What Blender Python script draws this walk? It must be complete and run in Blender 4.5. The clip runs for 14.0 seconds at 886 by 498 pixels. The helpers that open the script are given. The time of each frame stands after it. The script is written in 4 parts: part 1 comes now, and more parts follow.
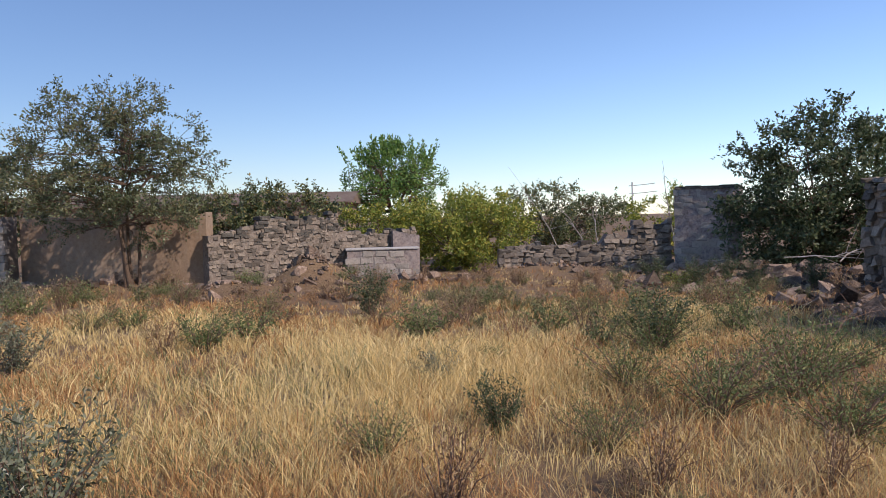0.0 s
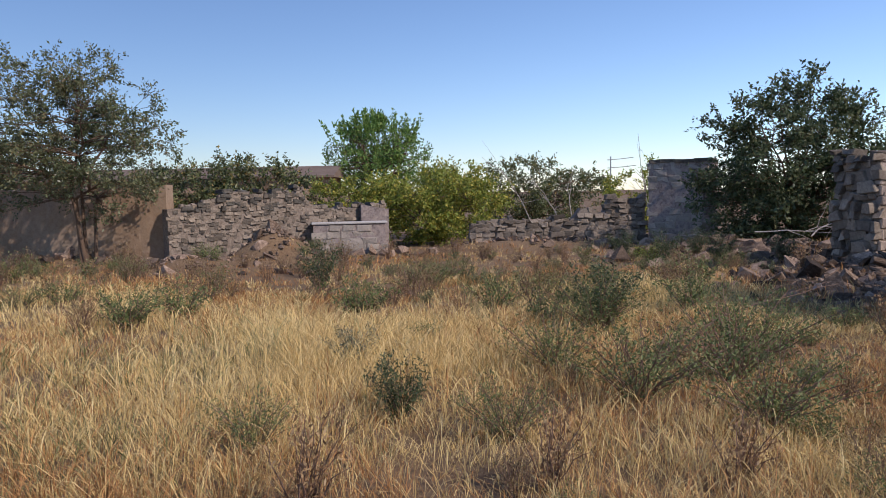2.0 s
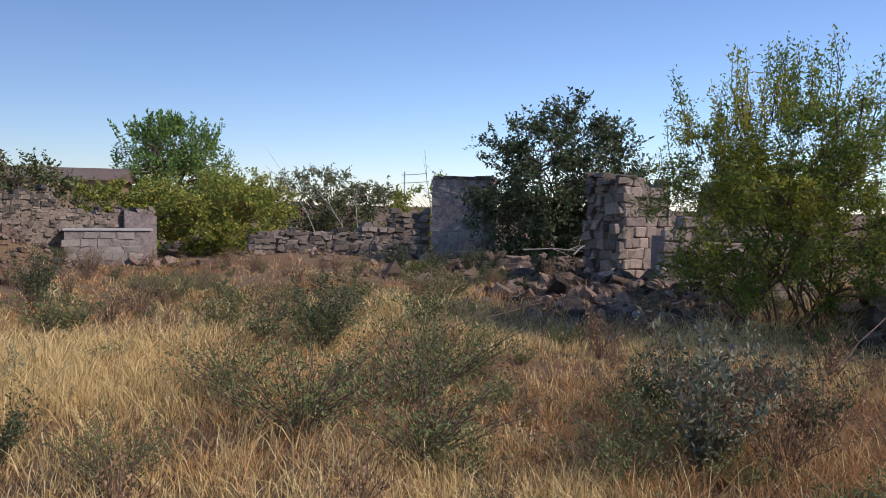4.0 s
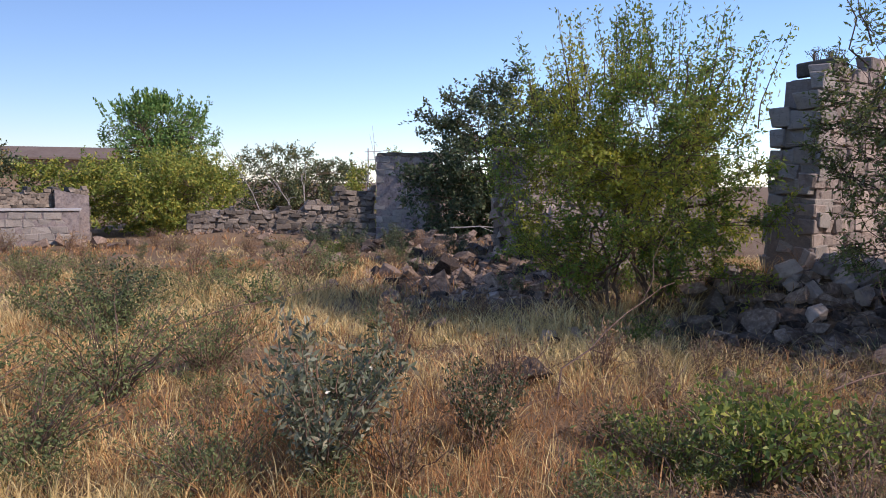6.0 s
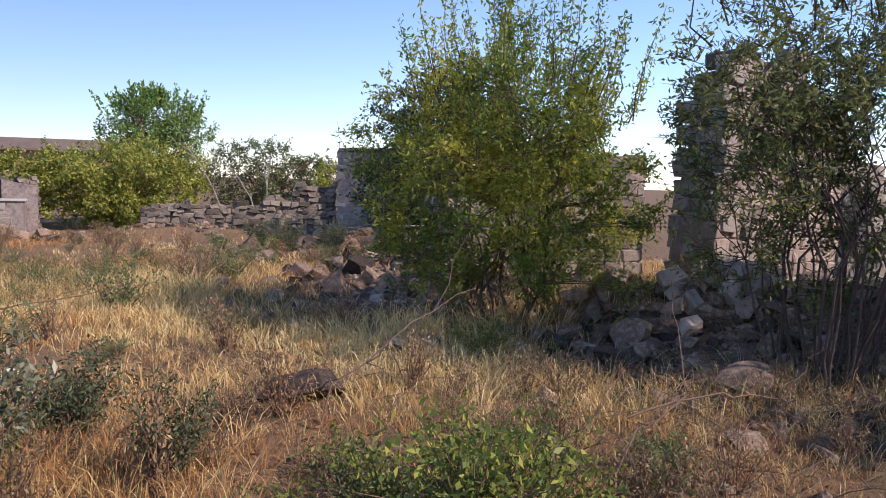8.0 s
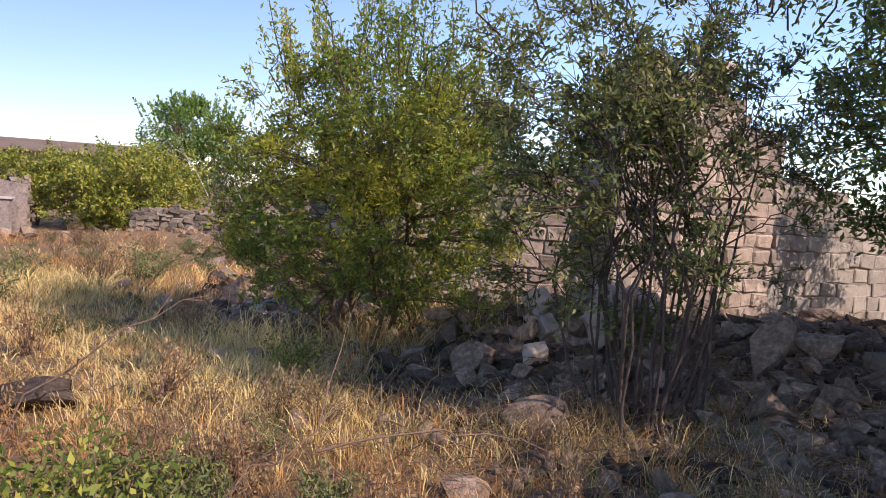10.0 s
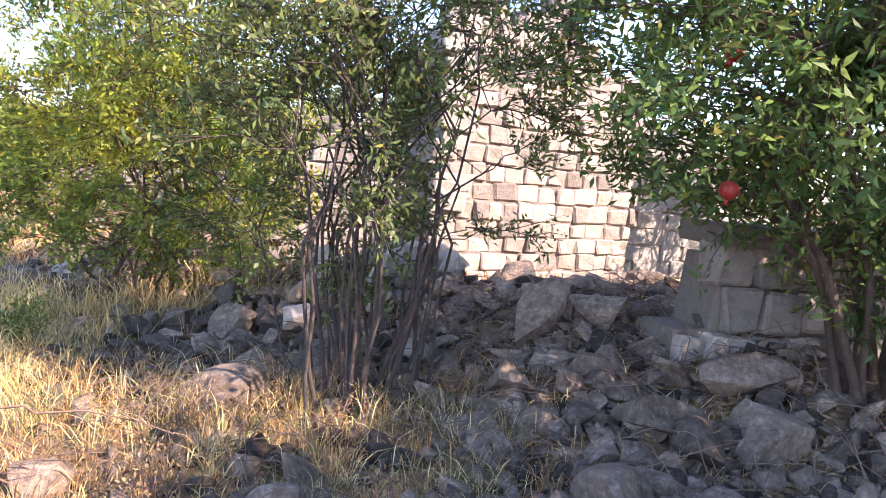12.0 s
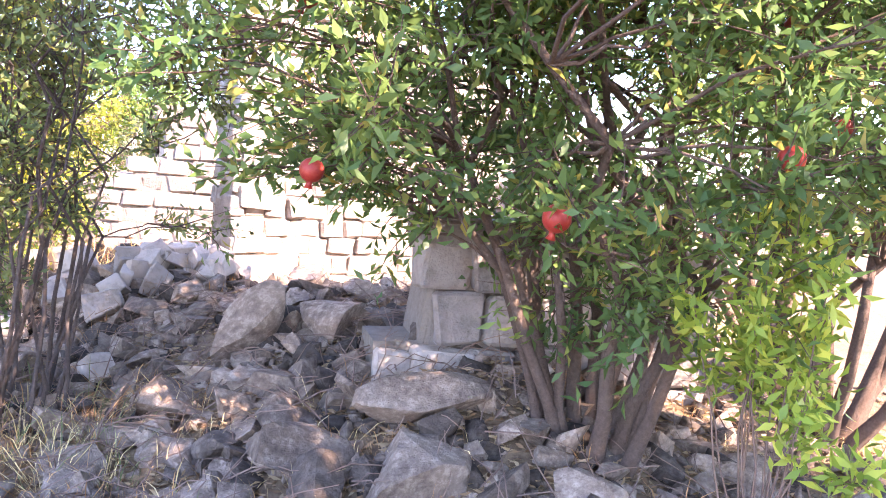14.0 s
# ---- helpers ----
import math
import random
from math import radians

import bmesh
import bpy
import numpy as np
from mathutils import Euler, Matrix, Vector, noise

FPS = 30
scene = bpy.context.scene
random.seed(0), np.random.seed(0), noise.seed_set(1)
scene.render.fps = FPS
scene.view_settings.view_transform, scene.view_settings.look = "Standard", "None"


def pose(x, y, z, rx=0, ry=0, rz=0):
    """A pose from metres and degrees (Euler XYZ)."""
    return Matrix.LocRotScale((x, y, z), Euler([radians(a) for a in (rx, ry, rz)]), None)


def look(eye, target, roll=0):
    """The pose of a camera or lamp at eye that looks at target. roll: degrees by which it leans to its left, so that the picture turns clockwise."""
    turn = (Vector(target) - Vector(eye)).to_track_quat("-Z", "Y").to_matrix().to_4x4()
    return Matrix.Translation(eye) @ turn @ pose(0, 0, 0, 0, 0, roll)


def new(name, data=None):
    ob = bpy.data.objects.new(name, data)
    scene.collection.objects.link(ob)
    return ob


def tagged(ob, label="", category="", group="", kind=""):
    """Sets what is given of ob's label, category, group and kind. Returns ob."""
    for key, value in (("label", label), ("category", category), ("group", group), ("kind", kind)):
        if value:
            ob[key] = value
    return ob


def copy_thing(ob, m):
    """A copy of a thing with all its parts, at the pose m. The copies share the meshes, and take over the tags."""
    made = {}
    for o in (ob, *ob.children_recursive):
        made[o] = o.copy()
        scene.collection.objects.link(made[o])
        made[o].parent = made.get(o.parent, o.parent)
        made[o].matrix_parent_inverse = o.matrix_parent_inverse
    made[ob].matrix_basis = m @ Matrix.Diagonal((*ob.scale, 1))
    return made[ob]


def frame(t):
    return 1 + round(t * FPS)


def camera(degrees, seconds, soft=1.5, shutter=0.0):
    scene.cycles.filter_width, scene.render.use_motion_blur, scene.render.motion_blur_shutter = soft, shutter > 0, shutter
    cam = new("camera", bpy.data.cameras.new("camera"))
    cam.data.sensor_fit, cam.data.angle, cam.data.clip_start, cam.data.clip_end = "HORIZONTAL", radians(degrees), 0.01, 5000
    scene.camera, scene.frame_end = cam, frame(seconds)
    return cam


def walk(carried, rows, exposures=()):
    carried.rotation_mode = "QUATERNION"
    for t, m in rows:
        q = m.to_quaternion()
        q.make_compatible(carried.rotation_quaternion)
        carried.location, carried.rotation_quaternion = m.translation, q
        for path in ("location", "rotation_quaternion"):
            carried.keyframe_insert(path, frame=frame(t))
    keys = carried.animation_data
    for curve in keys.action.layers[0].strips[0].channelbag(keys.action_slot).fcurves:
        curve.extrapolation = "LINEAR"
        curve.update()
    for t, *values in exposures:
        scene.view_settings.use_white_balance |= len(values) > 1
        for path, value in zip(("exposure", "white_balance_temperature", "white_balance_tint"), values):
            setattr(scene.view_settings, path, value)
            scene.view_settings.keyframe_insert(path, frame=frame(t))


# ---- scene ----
cam = camera(60.8, 14.0, soft=0.95)
PATH = [
    (0, (0.26, 0.693, 1.482), (0.235, 2.691, 1.399), -1.2),
    (0.5, (0.306, 0.704, 1.465), (0.276, 2.701, 1.356), -0.9),
    (1, (0.377, 0.905, 1.457), (0.356, 2.901, 1.336), -0.9),
    (1.5, (0.592, 1.006, 1.437), (0.58, 3.002, 1.307), -1.2),
    (2, (0.835, 1.136, 1.415), (0.837, 3.13, 1.267), -1.1),
    (2.5, (1.095, 1.332, 1.411), (1.183, 3.324, 1.267), 0.4),
    (3, (1.334, 1.448, 1.381), (1.595, 3.428, 1.278), 0.4),
    (3.5, (1.54, 1.599, 1.366), (1.966, 3.55, 1.257), 0.9),
    (3.7, (1.63, 1.608, 1.359), (2.12, 3.544, 1.253), 0.9),
    (5.8, (3.645, 1.554, 1.389), (4.079, 3.498, 1.217), 2.1),
    (6, (3.824, 1.568, 1.394), (4.285, 3.507, 1.221), 0.6),
    (6.5, (4.279, 1.659, 1.358), (4.754, 3.593, 1.172), 0.2),
    (7, (4.633, 1.785, 1.353), (5.108, 3.719, 1.169), -0.0),
    (7.2, (4.766, 1.81, 1.334), (5.248, 3.743, 1.15), -0.1),
    (9.3, (6.479, 1.874, 1.407), (6.802, 3.842, 1.26), 5.1),
    (9.5, (6.678, 1.933, 1.396), (6.992, 3.903, 1.251), 4.0),
    (10, (7.08, 2.034, 1.329), (7.391, 4.005, 1.201), 4.0),
    (10.5, (7.363, 2.15, 1.313), (7.684, 4.12, 1.187), 4.5),
    (11, (7.712, 2.266, 1.284), (8.058, 4.23, 1.125), 5.9),
    (11.5, (8.15, 2.317, 1.249), (8.485, 4.279, 1.048), 6.9),
    (12, (8.637, 2.419, 1.276), (9.009, 4.374, 1.071), 4.6),
    (12.5, (8.992, 2.439, 1.266), (9.361, 4.395, 1.069), 6.2),
    (13, (9.447, 2.555, 1.263), (9.793, 4.517, 1.088), 3.8),
    (13.5, (9.873, 2.599, 1.293), (10.205, 4.563, 1.115), 4.4),
    (14, (10.324, 2.74, 1.301), (10.665, 4.701, 1.108), 4.0),
]
EXPOSURES = [(0.0, -0.06, 6300, 20), (3.7, -0.28, 6100, 21), (6.0, 0.08, 6150, 24), (7.0, 0.22, 6100, 25), (9.5, 0.46, 6850, 25), (10.5, 0.78, 6850, 26), (11.0, 1.1, 6700, 25),
             (12.0, 2.02, 6650, 25), (13.0, 2.56, 6800, 29), (14.0, 3.38, 6900, 33)]
walk(cam, [(t, look(eye, target, roll)) for t, eye, target, roll in PATH], EXPOSURES)

# ---- world, sun ----
SUN = Vector((0.63, -0.49, 0.60)).normalized()
world = bpy.data.worlds.new("world")
scene.world = world
world.use_nodes = True
wn = world.node_tree.nodes
sky = wn.new("ShaderNodeTexSky")
sky.sky_type = "NISHITA"
sky.sun_disc = False
sky.sun_elevation = math.asin(SUN.z)
sky.sun_rotation = -math.atan2(SUN.x, SUN.y)
sky.air_density, sky.dust_density, sky.ozone_density = 1.0, 0.05, 5.0
wn["Background"].inputs["Strength"].default_value = 0.15
world.node_tree.links.new(sky.outputs["Color"], wn["Background"].inputs["Color"])
sun_data = bpy.data.lights.new("sun", "SUN")
sun_data.energy, sun_data.angle, sun_data.color = 4.5, radians(0.53), (1.0, 0.91, 0.78)
sun = new("sun", sun_data)
sun.matrix_world = look(SUN * 50, (0, 0, 0))


# ---- materials ----
def node_mat(name):
    m = bpy.data.materials.new(name)
    m.use_nodes = True
    return m, m.node_tree.nodes, m.node_tree.links


def ramp(nodes, stops):
    r = nodes.new("ShaderNodeValToRGB")
    e = r.color_ramp.elements
    while len(e) < len(stops):
        e.new(0.5)
    for el, (p, c) in zip(e, stops):
        el.position, el.color = p, (*c, 1)
    return r


def noise_tex(nodes, links, scale, detail=4.0, rough=0.6):
    g = nodes.new("ShaderNodeNewGeometry")
    n = nodes.new("ShaderNodeTexNoise")
    n.inputs["Scale"].default_value, n.inputs["Detail"].default_value, n.inputs["Roughness"].default_value = scale, detail, rough
    links.new(g.outputs["Position"], n.inputs["Vector"])
    return n


def mix_col(nodes, links, fac, a, b, mode="MIX"):
    x = nodes.new("ShaderNodeMix")
    x.data_type, x.blend_type = "RGBA", mode
    if hasattr(fac, "links"):
        links.new(fac, x.inputs[0])
    else:
        x.inputs[0].default_value = fac
    links.new(a, x.inputs[6])
    links.new(b, x.inputs[7])
    return x.outputs[2]


def surface(name, large, fine, s_large=1.2, s_fine=14.0, rough=0.92, bump=0.4, bump_scale=40.0, piece=0.0, island=False):
    """Mineral surface: stains at one scale, grain at another, fine relief; piece: brightness spread between pieces."""
    m, n, l = node_mat(name)
    b = n["Principled BSDF"]
    b.inputs["Roughness"].default_value = rough
    b.inputs["Specular IOR Level"].default_value = 0.25
    n1, n2 = noise_tex(n, l, s_large), noise_tex(n, l, s_fine, 6.0, 0.7)
    r1, r2 = ramp(n, large), ramp(n, fine)
    l.new(n1.outputs["Fac"], r1.inputs[0])
    l.new(n2.outputs["Fac"], r2.inputs[0])
    col = mix_col(n, l, 0.5, r1.outputs[0], r2.outputs[0])
    if piece:
        o = n.new("ShaderNodeNewGeometry") if island else n.new("ShaderNodeObjectInfo")
        r3 = ramp(n, [(0.0, (0.5 - piece,) * 3), (1.0, (0.5 + piece, 0.5 + piece * 0.9, 0.5 + piece * 0.75))])
        l.new(o.outputs["Random Per Island" if island else "Random"], r3.inputs[0])
        col = mix_col(n, l, 0.9, col, r3.outputs[0], "OVERLAY")
    l.new(col, b.inputs["Base Color"])
    n3 = noise_tex(n, l, bump_scale, 5.0, 0.7)
    bp = n.new("ShaderNodeBump")
    bp.inputs["Strength"].default_value, bp.inputs["Distance"].default_value = bump, 0.02
    l.new(n3.outputs["Fac"], bp.inputs["Height"])
    l.new(bp.outputs[0], b.inputs["Normal"])
    return m


def foliage(name, stops, patch_scale=1.5, translucent=0.35, rough=0.55, patch=None, patch_fac=0.45):
    """Leaves and blades: colour by leaf, shifted in drifts, with light coming through."""
    m, n, l = node_mat(name)
    b = n["Principled BSDF"]
    b.inputs["Roughness"].default_value = rough
    b.inputs["Specular IOR Level"].default_value = 0.3
    g = n.new("ShaderNodeNewGeometry")
    r = ramp(n, stops)
    l.new(g.outputs["Random Per Island"], r.inputs[0])
    col = r.outputs[0]
    if patch:
        nz = noise_tex(n, l, patch_scale, 3.0)
        r2 = ramp(n, patch)
        l.new(nz.outputs["Fac"], r2.inputs[0])
        col = mix_col(n, l, patch_fac, col, r2.outputs[0])
    l.new(col, b.inputs["Base Color"])
    t = n.new("ShaderNodeBsdfTranslucent")
    l.new(col, t.inputs["Color"])
    mx = n.new("ShaderNodeMixShader")
    mx.inputs[0].default_value = translucent
    l.new(b.outputs[0], mx.inputs[1])
    l.new(t.outputs[0], mx.inputs[2])
    l.new(mx.outputs[0], n["Material Output"].inputs["Surface"])
    return m


M_GROUND = surface("dry_soil", [(0.3, (0.130, 0.076, 0.044)), (0.55, (0.205, 0.130, 0.075)), (0.75, (0.165, 0.092, 0.050))],
                   [(0.36, (0.070, 0.042, 0.026)), (0.5, (0.230, 0.150, 0.082)), (0.66, (0.320, 0.225, 0.125))], 0.5, 22.0, 0.95, 0.8, 60.0)
M_STONE = surface("field_stone", [(0.3, (0.125, 0.101, 0.085)), (0.5, (0.221, 0.180, 0.140)), (0.7, (0.162, 0.122, 0.091))],
                  [(0.3, (0.074, 0.065, 0.056)), (0.55, (0.236, 0.202, 0.168)), (0.75, (0.339, 0.302, 0.253))], 2.5, 18.0, 0.93, 0.8, 35.0, 0.3)
M_PALE = surface("limestone_block", [(0.3, (0.270, 0.216, 0.178)), (0.5, (0.345, 0.278, 0.234)), (0.75, (0.295, 0.225, 0.186))],
                 [(0.36, (0.180, 0.145, 0.120)), (0.5, (0.345, 0.284, 0.240)), (0.66, (0.405, 0.338, 0.288))], 2.6, 12.0, 0.9, 1.0, 26.0, 0.2)
M_GREYBLOCK = surface("weathered_limestone", [(0.3, (0.186, 0.155, 0.132)), (0.5, (0.278, 0.239, 0.201)), (0.72, (0.325, 0.263, 0.216))],
                      [(0.3, (0.155, 0.139, 0.132)), (0.5, (0.386, 0.348, 0.302)), (0.75, (0.355, 0.309, 0.255))], 2.6, 16.0, 0.92, 0.9, 40.0, 0.07)
RUBBLE_LARGE = [(0.34, (0.094, 0.064, 0.048)), (0.5, (0.192, 0.138, 0.106)), (0.64, (0.275, 0.205, 0.160))]
RUBBLE_FINE = [(0.36, (0.072, 0.049, 0.036)), (0.52, (0.212, 0.156, 0.119)), (0.64, (0.405, 0.322, 0.255))]
M_RUBBLE = surface("rubble_stone", RUBBLE_LARGE, RUBBLE_FINE, 4.0, 22.0, 0.94, 1.0, 45.0, 0.36)
M_HEAP = surface("heaped_stone", RUBBLE_LARGE, RUBBLE_FINE, 4.0, 22.0, 0.94, 1.0, 45.0, 0.42, True)
M_CORE = surface("clay_mortar", [(0.3, (0.160, 0.128, 0.104)), (0.6, (0.240, 0.192, 0.152))],
                 [(0.3, (0.112, 0.088, 0.072)), (0.7, (0.272, 0.224, 0.176))], 3.0, 25.0, 0.97, 0.9, 50.0)
M_LICHEN = surface("black_lichen", [(0.3, (0.05, 0.045, 0.04)), (0.6, (0.11, 0.10, 0.085))],
                   [(0.3, (0.04, 0.035, 0.03)), (0.7, (0.17, 0.15, 0.12))], 4.0, 25.0, 0.95, 0.9, 40.0)
M_EARTH = surface("earth_mortar", [(0.3, (0.150, 0.115, 0.088)), (0.5, (0.240, 0.190, 0.150)), (0.7, (0.180, 0.140, 0.110))],
                  [(0.36, (0.080, 0.062, 0.050)), (0.5, (0.235, 0.188, 0.148)), (0.64, (0.330, 0.275, 0.220))], 4.0, 13.0, 0.97, 1.0, 12.0)
M_JOINT = surface("lime_mortar", [(0.3, (0.170, 0.138, 0.115)), (0.6, (0.265, 0.216, 0.180))],
                  [(0.3, (0.130, 0.104, 0.088)), (0.7, (0.300, 0.248, 0.208))], 3.0, 25.0, 0.97, 0.8, 50.0)
M_PLASTER = surface("brown_plaster", [(0.3, (0.24, 0.15, 0.09)), (0.5, (0.34, 0.23, 0.15)), (0.7, (0.31, 0.24, 0.18))],
                    [(0.3, (0.20, 0.13, 0.08)), (0.7, (0.38, 0.28, 0.19))], 0.9, 9.0, 0.93, 0.3, 25.0)
M_GREYPLASTER = surface("grey_plaster", [(0.36, (0.126, 0.100, 0.094)), (0.48, (0.252, 0.208, 0.191)), (0.56, (0.302, 0.232, 0.195)), (0.66, (0.202, 0.172, 0.168))],
                        [(0.36, (0.092, 0.076, 0.070)), (0.5, (0.277, 0.228, 0.207)), (0.66, (0.386, 0.328, 0.289))], 3.2, 13.0, 0.93, 0.9, 24.0)
M_CONCRETE = surface("concrete", [(0.3, (0.30, 0.28, 0.26)), (0.6, (0.42, 0.39, 0.36))],
                     [(0.3, (0.34, 0.32, 0.30)), (0.7, (0.60, 0.57, 0.53))], 2.0, 20.0, 0.9, 0.3, 60.0)
M_BARK = surface("grey_bark", [(0.3, (0.098, 0.062, 0.042)), (0.6, (0.180, 0.118, 0.078))],
                 [(0.3, (0.068, 0.043, 0.029)), (0.7, (0.210, 0.143, 0.094))], 6.0, 60.0, 0.95, 0.9, 90.0)
M_DARKBARK = surface("dark_bark", [(0.3, (0.062, 0.045, 0.038)), (0.6, (0.115, 0.082, 0.066))],
                     [(0.3, (0.045, 0.033, 0.028)), (0.7, (0.150, 0.110, 0.088))], 6.0, 60.0, 0.95, 0.9, 90.0)
M_POMBARK = surface("brown_bark", [(0.3, (0.085, 0.052, 0.038)), (0.6, (0.155, 0.098, 0.070))],
                    [(0.3, (0.055, 0.035, 0.026)), (0.7, (0.200, 0.135, 0.098))], 6.0, 60.0, 0.95, 0.9, 90.0)
M_DEADWOOD = surface("bleached_wood", [(0.3, (0.30, 0.25, 0.21)), (0.6, (0.46, 0.41, 0.36))],
                     [(0.3, (0.24, 0.20, 0.17)), (0.7, (0.50, 0.45, 0.40))], 6.0, 50.0, 0.9, 0.5, 80.0)
M_REDTWIG = surface("brown_twig", [(0.3, (0.14, 0.08, 0.06)), (0.6, (0.26, 0.16, 0.11))],
                    [(0.3, (0.12, 0.07, 0.05)), (0.7, (0.28, 0.19, 0.14))], 6.0, 50.0, 0.9, 0.5, 80.0)
M_TILE = surface("old_roof", [(0.3, (0.140, 0.091, 0.070)), (0.6, (0.210, 0.154, 0.119))],
                 [(0.3, (0.112, 0.077, 0.063)), (0.7, (0.238, 0.189, 0.147))], 0.6, 4.0, 0.9, 0.5, 6.0)
M_FRUIT = surface("pomegranate_skin", [(0.3, (0.254, 0.017, 0.017)), (0.6, (0.349, 0.040, 0.028))],
                  [(0.3, (0.225, 0.011, 0.017)), (0.7, (0.366, 0.068, 0.034))], 20.0, 90.0, 0.4, 0.1, 120.0)
M_STRAW = foliage("dry_grass", [(0.0, (0.430, 0.275, 0.100)), (0.3, (0.700, 0.505, 0.210)), (0.7, (0.830, 0.640, 0.300)), (1.0, (0.900, 0.765, 0.430))],
                  0.55, 0.3, 0.7, [(0.35, (0.640, 0.410, 0.150)), (0.5, (0.790, 0.580, 0.240)), (0.68, (0.850, 0.680, 0.320))], 0.4)
M_RUSTGRASS = foliage("rust_grass", [(0.0, (0.200, 0.085, 0.030)), (0.5, (0.490, 0.235, 0.075)), (1.0, (0.740, 0.430, 0.165))],
                      0.55, 0.25, 0.75, [(0.35, (0.367, 0.175, 0.076)), (0.65, (0.562, 0.319, 0.142))], 0.4)
M_BROWNHERB = foliage("brown_herb", [(0.0, (0.12, 0.075, 0.04)), (0.5, (0.24, 0.155, 0.08)), (0.8, (0.34, 0.24, 0.13)), (1.0, (0.22, 0.22, 0.10))], 0.6, 0.25, 0.75)
M_GREENGRASS = foliage("green_grass", [(0.0, (0.10, 0.12, 0.045)), (0.6, (0.20, 0.21, 0.08)), (1.0, (0.34, 0.31, 0.13))], 0.55, 0.3, 0.7)
M_GREYLEAF = foliage("grey_green_leaf", [(0.0, (0.065, 0.089, 0.037)), (0.45, (0.130, 0.157, 0.063)), (0.85, (0.217, 0.231, 0.105)), (1.0, (0.347, 0.231, 0.074))], 1.0, 0.25, 0.34)
M_TREELEAF = foliage("dull_tree_leaf", [(0.0, (0.082, 0.105, 0.050)), (0.5, (0.140, 0.168, 0.078)), (0.85, (0.215, 0.228, 0.115)), (1.0, (0.300, 0.185, 0.090))], 0.8, 0.28, 0.36,
                     [(0.4, (0.114, 0.138, 0.066)), (0.7, (0.235, 0.200, 0.105))], 0.3)
M_SILVERLEAF = foliage("silver_weed_leaf", [(0.0, (0.085, 0.100, 0.055)), (0.5, (0.165, 0.180, 0.105)), (0.85, (0.300, 0.300, 0.205)), (1.0, (0.330, 0.240, 0.130))], 1.0, 0.2, 0.32)
M_DARKLEAF = foliage("dark_tree_leaf", [(0.0, (0.046, 0.072, 0.032)), (0.6, (0.094, 0.125, 0.056)), (1.0, (0.175, 0.180, 0.085))], 0.8, 0.3, 0.45)
M_GREENLEAF = foliage("fresh_green_leaf", [(0.0, (0.090, 0.180, 0.045)), (0.6, (0.165, 0.300, 0.075)), (1.0, (0.300, 0.390, 0.090))], 0.8, 0.35, 0.5)
M_YELLOWBUSH = foliage("yellow_green_leaf", [(0.0, (0.158, 0.216, 0.039)), (0.6, (0.297, 0.333, 0.062)), (1.0, (0.525, 0.431, 0.077))], 0.6, 0.35, 0.5)
M_SHRUBLEAF = foliage("shrub_leaf", [(0.0, (0.078, 0.150, 0.030)), (0.5, (0.160, 0.260, 0.045)), (0.85, (0.320, 0.390, 0.060)), (1.0, (0.700, 0.560, 0.060))], 1.1, 0.5, 0.42,
                      [(0.46, (0.130, 0.190, 0.037)), (0.68, (0.740, 0.600, 0.067))], 0.45)
M_THINLEAF = foliage("thin_shrub_leaf", [(0.0, (0.084, 0.120, 0.042)), (0.5, (0.144, 0.192, 0.060)), (0.9, (0.228, 0.252, 0.084)), (1.0, (0.504, 0.384, 0.072))], 1.1, 0.42, 0.45,
                     [(0.42, (0.096, 0.138, 0.048)), (0.7, (0.240, 0.240, 0.072))], 0.4)
M_POMLEAF = foliage("pomegranate_leaf", [(0.0, (0.075, 0.140, 0.045)), (0.6, (0.135, 0.225, 0.062)), (0.92, (0.230, 0.300, 0.075)), (1.0, (0.518, 0.361, 0.072))], 1.4, 0.6, 0.4,
                    [(0.45, (0.092, 0.165, 0.052)), (0.72, (0.260, 0.310, 0.070))], 0.35)
M_WEED = foliage("weed_leaf", [(0.0, (0.087, 0.119, 0.042)), (0.5, (0.159, 0.202, 0.071)), (1.0, (0.275, 0.279, 0.107))], 2.0, 0.3, 0.55)
M_LIMEWEED = foliage("lime_weed_leaf", [(0.0, (0.095, 0.140, 0.033)), (0.6, (0.190, 0.250, 0.052)), (1.0, (0.430, 0.400, 0.075))], 2.0, 0.4, 0.5)
# Brighter than the pomegranate leaves: a patch of direct sun put into the colour.
M_SUCKER = foliage("sucker_leaf_painted_sun", [(0.0, (0.170, 0.250, 0.040)), (0.6, (0.330, 0.420, 0.060)), (1.0, (0.560, 0.540, 0.090))], 2.0, 0.55, 0.45)
M_DRYWEED = foliage("dry_weed", [(0.0, (0.22, 0.12, 0.06)), (0.6, (0.36, 0.22, 0.11)), (1.0, (0.46, 0.33, 0.18))], 2.0, 0.25, 0.7)

# ---- shape helpers ----
MOUNDS = [(10.7, 7.3, 1.7, 1.5, 0.46), (9.2, 8.0, 0.75, 0.6, 0.34), (8.45, 8.5, 0.5, 0.5, 0.3), (7.9, 11.6, 1.3, 2.2, 0.26), (8.6, 17.0, 1.6, 2.2, 0.35), (7.2, 13.2, 1.2, 1.3, 0.15), (7.6, 20.5, 2.2, 2.0, 0.3),
          (-3.2, 19.2, 0.95, 0.8, 0.85), (-4.6, 17.6, 1.1, 0.8, 0.3), (-8.8, 19.6, 2.6, 0.7, 0.25), (3.5, 23.0, 3.0, 0.9, 0.3),
          (12.6, 8.0, 1.6, 1.2, 0.3), (11.2, 5.9, 0.9, 0.7, 0.22), (-6.0, 14.5, 1.8, 1.0, 0.12)]


